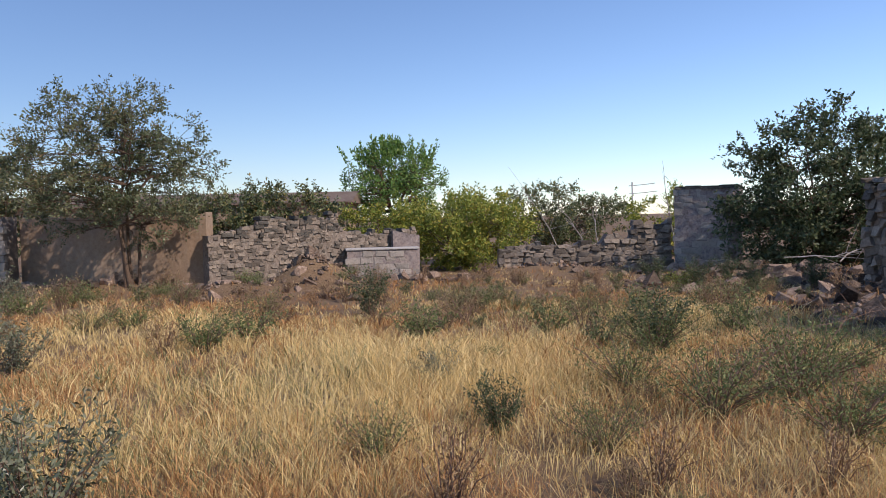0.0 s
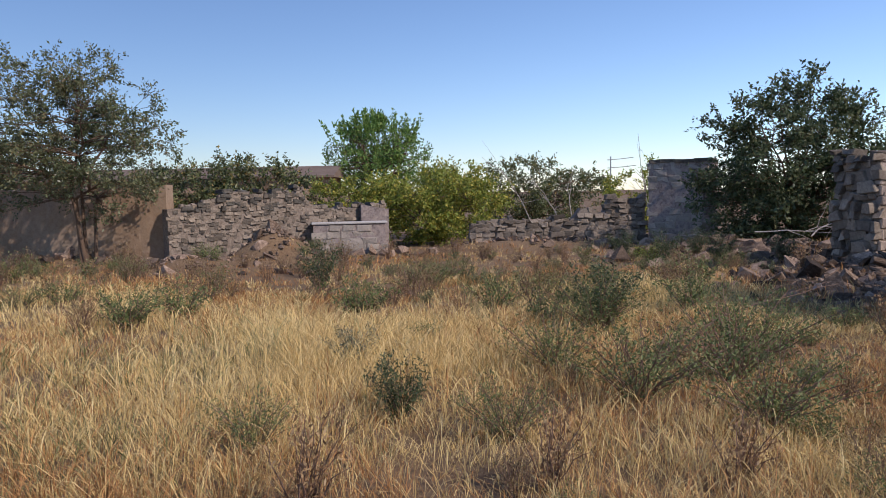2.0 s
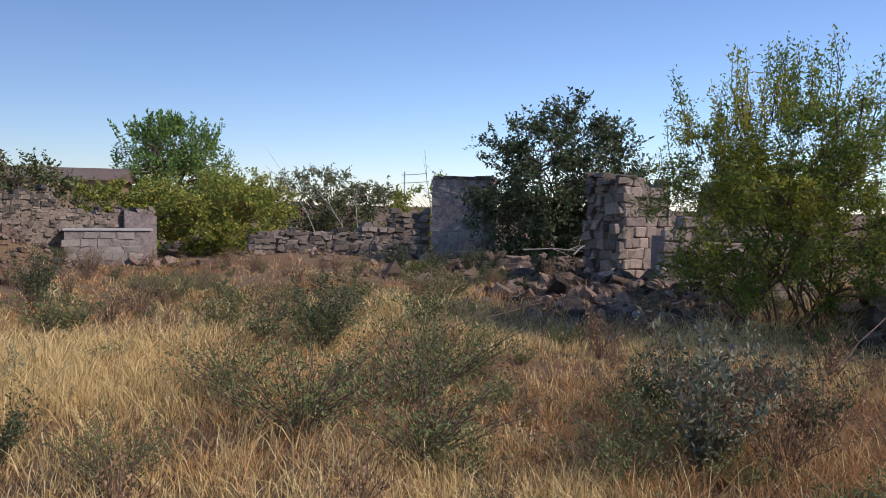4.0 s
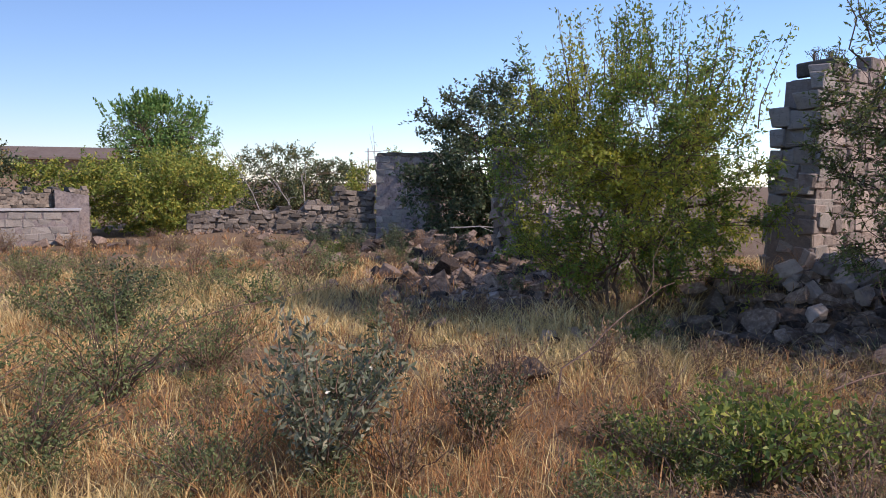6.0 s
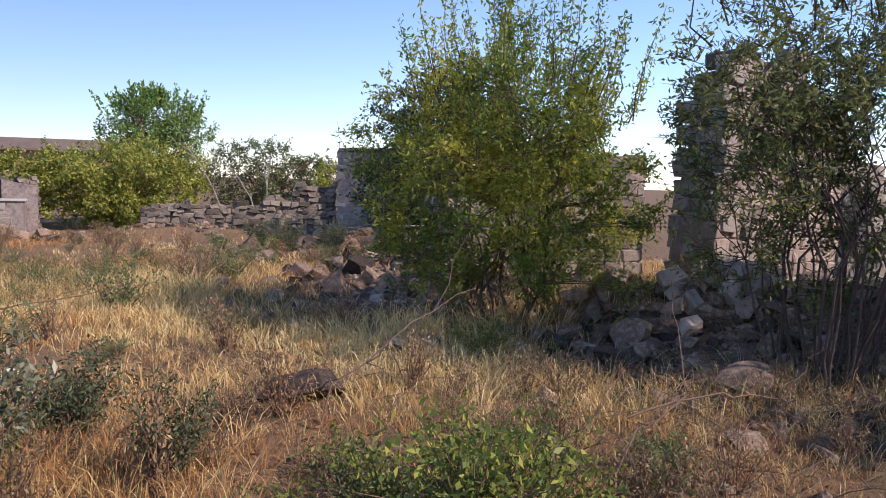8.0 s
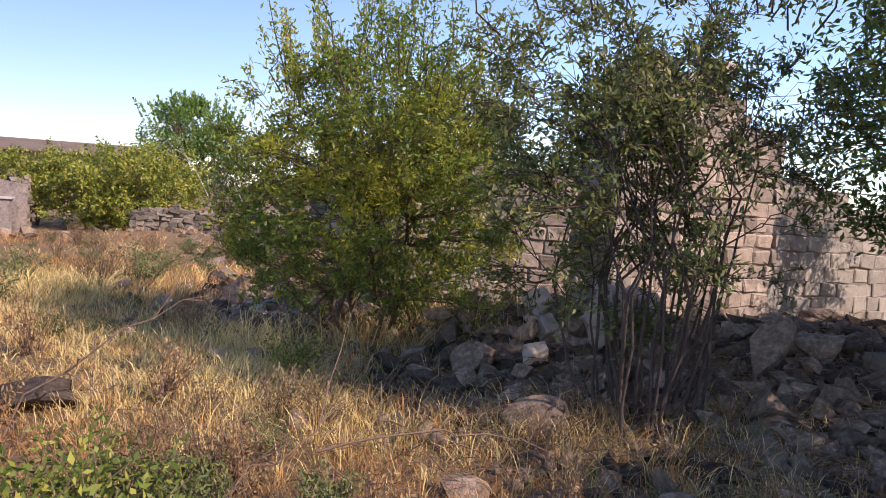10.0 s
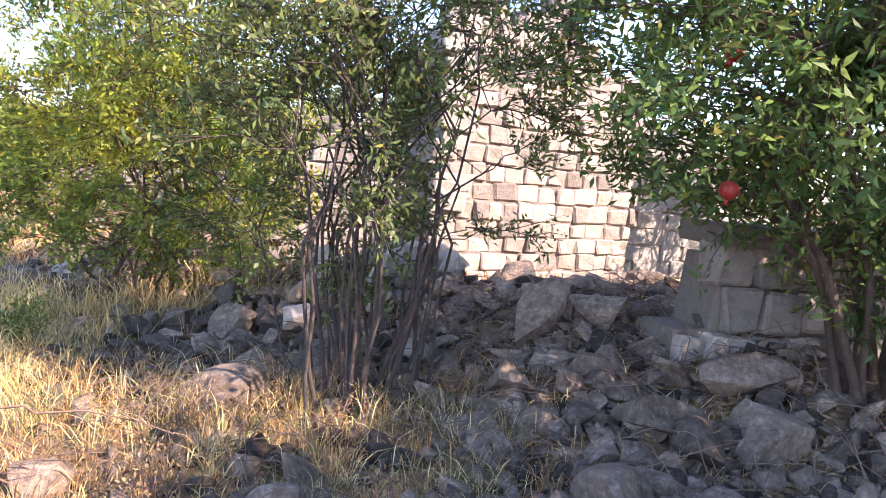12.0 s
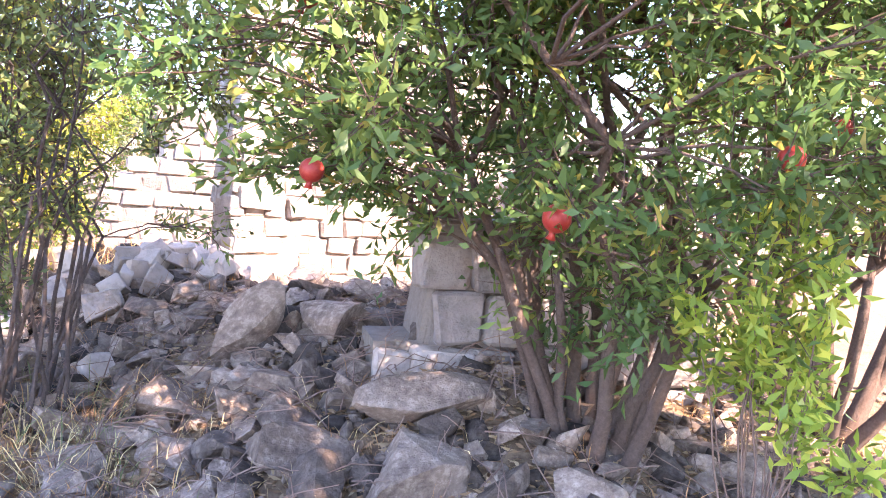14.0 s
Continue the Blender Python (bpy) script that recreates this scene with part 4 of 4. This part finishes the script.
plant_weeds(weed("low_weed", 0.4, 0.42, 18, 420, (0.075, 0.02), M_WEED, 11, "green long-leaved herb beside the path"),
            yard_spots(4, 5.4, 6.6, 4.9, 5.4, 0.45, 0.7) + yard_spots(4, 6.6, 7.4, 4.6, 5.2, 0.4, 0.6), "path herbs")
# tufts rooted on top of the stump
for tx, ty in ((10.0, 9.15), (10.15, 9.05), (10.3, 9.25)):
    tuft = weed("wall_tuft", 0.2, 0.12, 8, 120, (0.03, 0.012), M_DARKLEAF, int(tx * 100), "small dark plant rooted on the wall top", "plant")
    tagged(tuft, group="wall plants").matrix_basis = pose(tx, ty, 2.82)

# ---- rubble ----
LOOSE = stone_meshes("boulder", 18, M_RUBBLE, 12, 0.3, 0.04, cut=True)
CUT = stone_meshes("cut_block", 8, M_PALE, 14, 0.2, 0.08)


def rock_meshes(count, seed):
    """Large weathered stones: a faceted body with worn edges and pitted faces."""
    out = []
    rnd = random.Random(seed)
    for k in range(count):
        bm = bmesh.new()
        bmesh.ops.create_icosphere(bm, subdivisions=3, radius=0.62)
        cuts = [(Vector([rnd.uniform(-1, 1) for _ in range(3)]).normalized(), rnd.uniform(0.2, 0.4)) for _ in range(8)]
        for v in bm.verts:
            for nrm, d in cuts:
                over = v.co.dot(nrm) - d
                if over > 0:
                    v.co -= nrm * over * 0.985
            v.co *= 1 + 0.05 * noise.noise(v.co * 3.1 + Vector((k * 5, 0, 0))) + 0.03 * noise.noise(v.co * 9.0 + Vector((0, k * 5, 0)))
        span = [max(v.co[q] for v in bm.verts) - min(v.co[q] for v in bm.verts) for q in range(3)]
        bmesh.ops.scale(bm, vec=[1.05 / q for q in span], verts=bm.verts[:])
        out.append(bm_mesh("boulder", bm, M_RUBBLE))
    return out


ROCKS = rock_meshes(14, 3)


def heap_poses(rnd, centre, spread, n, lo, hi):
    for _ in range(n):
        x, y = rnd.gauss(centre[0], spread[0]), rnd.gauss(centre[1], spread[1])
        size = lo + (hi - lo) * rnd.random() ** 2.2
        dims = (size * rnd.uniform(0.8, 1.5), size * rnd.uniform(0.6, 1.1), size * rnd.uniform(0.35, 0.8))
        yield size, pose(x, y, gz(x, y) + dims[2] * 0.25, rnd.gauss(0, 26), rnd.gauss(0, 26), rnd.uniform(0, 360)) @ Matrix.Diagonal((*dims, 1))


def scatter_stones():
    rnd = random.Random(5)
    near = [((10.6, 6.5), (0.95, 0.7), 70, 0.08, 0.28), ((10.2, 5.25), (0.95, 0.35), 60, 0.07, 0.26), ((9.0, 7.4), (0.5, 0.5), 24, 0.08, 0.26), ((10.7, 7.9), (0.8, 0.5), 30, 0.08, 0.26),
            ((12.2, 6.2), (0.8, 0.7), 14, 0.10, 0.3), ((6.6, 9.9), (0.4, 0.8), 24, 0.08, 0.28), ((8.3, 7.6), (0.45, 0.6), 26, 0.08, 0.26), ((11.9, 5.0), (0.7, 0.5), 30, 0.07, 0.28)]
    for c, sp, n, lo, hi in near:
        for size, m in heap_poses(rnd, c, sp, n, lo, hi):
            ob = new("boulder", rnd.choice(ROCKS if size > 0.17 else LOOSE))
            ob.matrix_basis = m
            tagged(ob, "grey broken stone lying in the rubble" if size < 0.24 else "large angular broken stone in the rubble", "stone", "rubble stones")
    # single stones that lie apart
    for x, y, dims, turn in ((8.32, 6.0, (0.42, 0.3, 0.3), 30), (5.5, 6.5, (0.55, 0.34, 0.24), 10), (8.2, 7.45, (0.34, 0.28, 0.26), 5), (10.82, 5.68, (0.55, 0.34, 0.22), 20), (10.28, 5.55, (0.42, 0.3, 0.26), 140), (10.3, 7.9, (0.4, 0.3, 0.3), 50), (9.85, 4.95, (0.4, 0.3, 0.24), 70), (10.75, 5.35, (0.45, 0.34, 0.24), 15), (10.05, 6.65, (0.5, 0.34, 0.22), 40), (10.5, 6.75, (0.5, 0.36, 0.28), 110), (9.75, 6.1, (0.4, 0.3, 0.22), 65), (11.0, 6.2, (0.42, 0.34, 0.22), 80)):
        ob = new("boulder", rnd.choice(ROCKS))
        ob.matrix_basis = pose(x, y, gz(x, y) + dims[2] * 0.3, 14 - turn % 31, turn % 37 - 18, turn) @ Matrix.Diagonal((*dims, 1))
        tagged(ob, "large rough boulder half sunk in dry grass", "stone", "rubble stones")
    # a long slab standing on end in the heap
    ob = new("boulder", ROCKS[4])
    ob.matrix_basis = pose(10.0, 6.56, gz(10.0, 6.56) + 0.14, 8, 24, 20) @ Matrix.Diagonal((0.27, 0.2, 0.52, 1))
    tagged(ob, "long stone slab standing on end in the rubble", "stone", "rubble stones")
    # squared blocks fallen from the tall stump
    for cx, cy, sx, sy, count, grey in ((9.3, 7.85, 0.3, 0.26, 30, 0.15), (8.4, 8.3, 0.24, 0.32, 12, 0.6), (9.0, 7.3, 0.6, 0.35, 8, 0.8)):
        for _ in range(count):
            x, y = rnd.gauss(cx, sx), rnd.gauss(cy, sy)
            ob = new("cut_block", rnd.choice(LOOSE if rnd.random() < grey else CUT))
            h = rnd.uniform(0.1, 0.18)
            ob.matrix_basis = pose(x, y, gz(x, y) + h * 0.4 + rnd.uniform(0, 0.08), rnd.gauss(0, 24), rnd.gauss(0, 24), rnd.uniform(0, 360)) @ Matrix.Diagonal((rnd.uniform(0.12, 0.24), rnd.uniform(0.09, 0.17), h * 0.85, 1))
            tagged(ob, "pale squared limestone block fallen from the wall", "stone block", "fallen blocks")
    for _ in range(30):
        x, y = rnd.gauss(6.5, 0.4), rnd.gauss(10.2, 1.2)
        ob = new("cut_block", rnd.choice(CUT if rnd.random() < 0.4 else LOOSE))
        h = rnd.uniform(0.06, 0.13)
        ob.matrix_basis = pose(x, y, gz(x, y) + h * 0.4, rnd.gauss(0, 16), rnd.gauss(0, 16), rnd.uniform(0, 360)) @ Matrix.Diagonal((rnd.uniform(0.1, 0.24), rnd.uniform(0.08, 0.17), h, 1))
        tagged(ob, "pale limestone lump beside the large shrub", "stone block", "fallen blocks")
    # far heaps, one body of loose stone
    far = [((10.6, 6.5), (1.0, 0.85), 300, 0.04, 0.17), ((10.2, 5.3), (1.0, 0.4), 120, 0.03, 0.13), ((10.6, 7.9), (0.8, 0.5), 130, 0.04, 0.18), ((9.0, 7.4), (0.6, 0.6), 180, 0.04, 0.17), ((8.3, 8.0), (0.45, 0.6), 90, 0.04, 0.2), ((6.6, 9.9), (0.4, 0.8), 60, 0.06, 0.2), ((7.0, 11.2), (0.7, 1.0), 60, 0.06, 0.24), ((11.9, 4.9), (0.7, 0.5), 60, 0.05, 0.18), ((8.2, 7.6), (0.5, 0.6), 50, 0.05, 0.2), ((6.7, 10.0), (0.5, 0.9), 120, 0.04, 0.2), ((6.9, 12.0), (0.9, 1.2), 110, 0.06, 0.24), ((10.0, 5.1), (1.0, 0.4), 70, 0.04, 0.16), ((6.9, 11.1), (0.6, 0.9), 80, 0.06, 0.24), ((12.3, 6.6), (0.9, 0.9), 90, 0.05, 0.2), ((5.9, 12.6), (0.6, 0.8), 14, 0.10, 0.34), ((7.6, 13.2), (0.9, 0.9), 60, 0.12, 0.40), ((8.6, 16.8), (1.0, 1.4), 50, 0.14, 0.40), ((7.4, 19.0), (1.5, 1.5), 90, 0.12, 0.42),
           ((6.4, 9.8), (0.5, 0.5), 8, 0.10, 0.26), ((-3.2, 19.0), (0.9, 0.6), 60, 0.08, 0.28), ((-2.4, 17.0), (0.5, 0.5), 12, 0.14, 0.34), ((-8.6, 19.7), (1.9, 0.35), 60, 0.08, 0.34),
           ((-4.9, 17.4), (0.7, 0.6), 34, 0.08, 0.28), ((4.2, 23.3), (1.8, 0.4), 60, 0.12, 0.32), ((-0.4, 21.5), (0.7, 0.5), 12, 0.14, 0.4)]
    verts, faces, k = [], [], 0
    shapes = [(np.array([v.co for v in me.vertices]), [list(q.vertices) for q in me.polygons]) for me in LOOSE]
    for c, sp, n, lo, hi in far:
        for size, m in heap_poses(rnd, c, sp, n, lo, hi):
            co, poly = rnd.choice(shapes)
            mm = np.array(m)
            verts.append(co @ mm[:3, :3].T + mm[:3, 3])
            faces.extend([[i + k for i in q] for q in poly])
            k += len(co)
    me = bpy.data.meshes.new("stone_heaps")
    me.from_pydata(np.concatenate(verts).tolist(), [], faces)
    me.materials.append(M_HEAP)
    tagged(new("stone_heaps", me), "heaps of broken grey stone below the ruined walls", "rubble", kind="stuff")


def chips():
    rng = np.random.default_rng(9)
    cube = np.array([[x, y, z] for x in (-0.5, 0.5) for y in (-0.5, 0.5) for z in (-0.5, 0.5)])
    quad = np.array([[0, 1, 3, 2], [4, 6, 7, 5], [0, 4, 5, 1], [2, 3, 7, 6], [0, 2, 6, 4], [1, 5, 7, 3]])
    V, F, k = [], [], 0
    for cx, cy, sx, sy, n in ((10.6, 6.5, 1.1, 0.9, 900), (10.4, 4.9, 1.2, 0.5, 700), (12.0, 4.8, 0.7, 0.6, 400), (8.9, 7.0, 0.9, 0.7, 700), (6.8, 10.4, 0.6, 1.2, 800), (12.4, 6.6, 1.2, 1.0, 300), (7.4, 11.5, 1.0, 1.4, 360), (8.3, 14.5, 1.1, 1.8, 300),
                              (7.6, 18.6, 1.8, 1.8, 420), (-3.2, 19.2, 0.9, 0.6, 320), (-8.6, 19.7, 2.0, 0.4, 260), (4.2, 23.3, 1.8, 0.4, 260), (-4.8, 17.4, 0.9, 0.7, 140)):
        for _ in range(n):
            x, y = rng.normal(cx, sx), rng.normal(cy, sy)
            s = 0.02 + 0.08 * rng.uniform() ** 2.5
            rot = np.array(Euler((rng.normal(0, 0.4), rng.normal(0, 0.4), rng.uniform(-3, 3))).to_matrix())
            V.append((cube * rng.uniform(0.35, 1.5, 3) + rng.uniform(-0.2, 0.2, (8, 3))) * s @ rot.T + np.array([x, y, gz(x, y) + s * 0.2]))
            F.append(quad + k)
            k += 8
    ob = new("rubble_chips", np_mesh("rubble_chips", np.concatenate(V), [np.concatenate(F)], M_HEAP))
    tagged(ob, "small grey stone chips strewn over the earth", "rubble", kind="stuff")


def twig_litter():
    rng = np.random.default_rng(31)
    lines = []
    for cx, cy, sx, sy, n in ((10.4, 6.0, 1.0, 0.9, 420), (8.9, 6.4, 0.8, 0.9, 260), (7.0, 5.6, 1.2, 0.8, 200), (7.2, 10.8, 0.9, 1.2, 200), (12.2, 6.0, 0.9, 0.8, 160)):
        for _ in range(n):
            x, y, a, l = rng.normal(cx, sx), rng.normal(cy, sy), rng.uniform(0, 6.28), rng.uniform(0.1, 0.45)
            e = (x + math.cos(a) * l, y + math.sin(a) * l)
            p0, p1 = np.array([x, y, gz(x, y) + rng.uniform(0.0, 0.1)]), np.array([*e, gz(*e) + rng.uniform(0.02, 0.22)])
            lines.append((curve_pts(p0, p1, 0.02, 0.012, 4, rng), np.linspace(0.004, 0.0015, 4)))
    V, F = tubes(lines, 3)
    tagged(new("twig_litter", np_mesh("twig_litter", V, [F], M_REDTWIG)), "thin dead twigs strewn over rubble and grass", "twigs", kind="stuff")


scatter_stones()
chips()
twig_litter()


# ---- dead wood ----
def dead_branch(start, end, sag, r, twigs, seed, material, label, wob=0.03):
    rng = np.random.default_rng(seed)
    a, b = np.array(start, float), np.array(end, float)
    main = curve_pts(a, b, sag, wob, 8, rng)
    lines = [(main, np.linspace(r, r * 0.3, 8))]
    L = np.linalg.norm(b - a)
    for _ in range(twigs):
        k = rng.integers(2, 7)
        d = (b - a) / L * 0.6 + rng.normal(size=3) * 0.5
        e = main[k] + d * L * rng.uniform(0.15, 0.4)
        e[2] = max(e[2], gz(e[0], e[1]) + 0.02)
        lines.append((curve_pts(main[k], e, 0.02, wob * 0.5, 5, rng), np.linspace(r * 0.5, r * 0.12, 5)))
    V, F = tubes(lines, 5)
    ob = new("dead_branch", np_mesh("dead_branch", V, [F], material, True))
    return tagged(ob, label, "branch", "dead branches")


def on(x, y, h=0.0):
    return (x, y, gz(x, y) + h)


for args in ((on(3.0, 7.4, 0.25), on(4.4, 7.9, 0.55), 0.05, 0.007, 6, 1, M_REDTWIG, "fallen reddish branch lying in the grass"),
             (on(5.6, 5.9, 0.05), on(6.5, 6.1, 0.75), 0.12, 0.007, 5, 2, M_REDTWIG, "thin dead branch leaning out of the grass"),
             (on(7.1, 5.3, 0.2), on(8.2, 5.4, 0.12), 0.12, 0.007, 3, 3, M_REDTWIG, "long bare twig arching over the grass"),
             (on(6.6, 4.6, 0.05), on(7.2, 4.9, 0.55), 0.05, 0.006, 6, 4, M_REDTWIG, "tangled dead twigs in the grass"),
             (on(8.0, 18.4, 0.3), on(10.2, 17.6, 0.8), -0.1, 0.018, 6, 5, M_DEADWOOD, "bleached dead branch below the dark tree"),
             (on(9.2, 18.2, 0.2), on(10.8, 18.9, 1.0), 0.1, 0.018, 5, 6, M_DEADWOOD, "bleached dead branch below the dark tree"),
             (on(4.0, 25.6, 0.2), on(2.2, 26.2, 2.9), 0.5, 0.018, 5, 7, M_DEADWOOD, "arching bare branch above the low wall"),
             (on(5.0, 26.0, 0.2), on(3.9, 26.2, 2.1), 0.1, 0.025, 6, 8, M_DEADWOOD, "pale dead branch above the low wall"),
             (on(5.2, 26.0, 0.2), on(5.0, 26.2, 2.0), 0.1, 0.025, 6, 9, M_DEADWOOD, "pale dead branch above the low wall"),
             (on(7.6, 25.5, 0.2), on(7.2, 25.6, 3.5), 0.0, 0.02, 7, 10, M_DEADWOOD, "bare sapling behind the plastered stump")):
    dead_branch(*args)


def antenna():
    thing = tagged(new("antenna_mast"), "thin metal antenna on a pole beyond the walls", "antenna")
    thing.location = (8.2, 34, gz(8.2, 34))
    m = surface("dull_metal", [(0.3, (0.3, 0.3, 0.3)), (0.6, (0.4, 0.4, 0.4))], [(0.3, (0.28, 0.28, 0.28)), (0.7, (0.42, 0.42, 0.42))], 3.0, 30.0, 0.5, 0.1)
    V, F = tubes([(np.array([[0, 0, 0], [0, 0, 1.6], [0, 0, 3.2]]), np.array([0.03] * 3))], 6)
    part("pole", np_mesh("pole", V, [F], m), thing)
    for z, l in ((2.7, 1.1), (3.05, 1.0)):
        V, F = tubes([(np.array([[-0.15, 0, z], [l * 0.5, 0, z + 0.04], [l, 0, z + 0.1]]), np.array([0.018] * 3))], 5)
        part("rod", np_mesh("rod", V, [F], m), thing)


antenna()
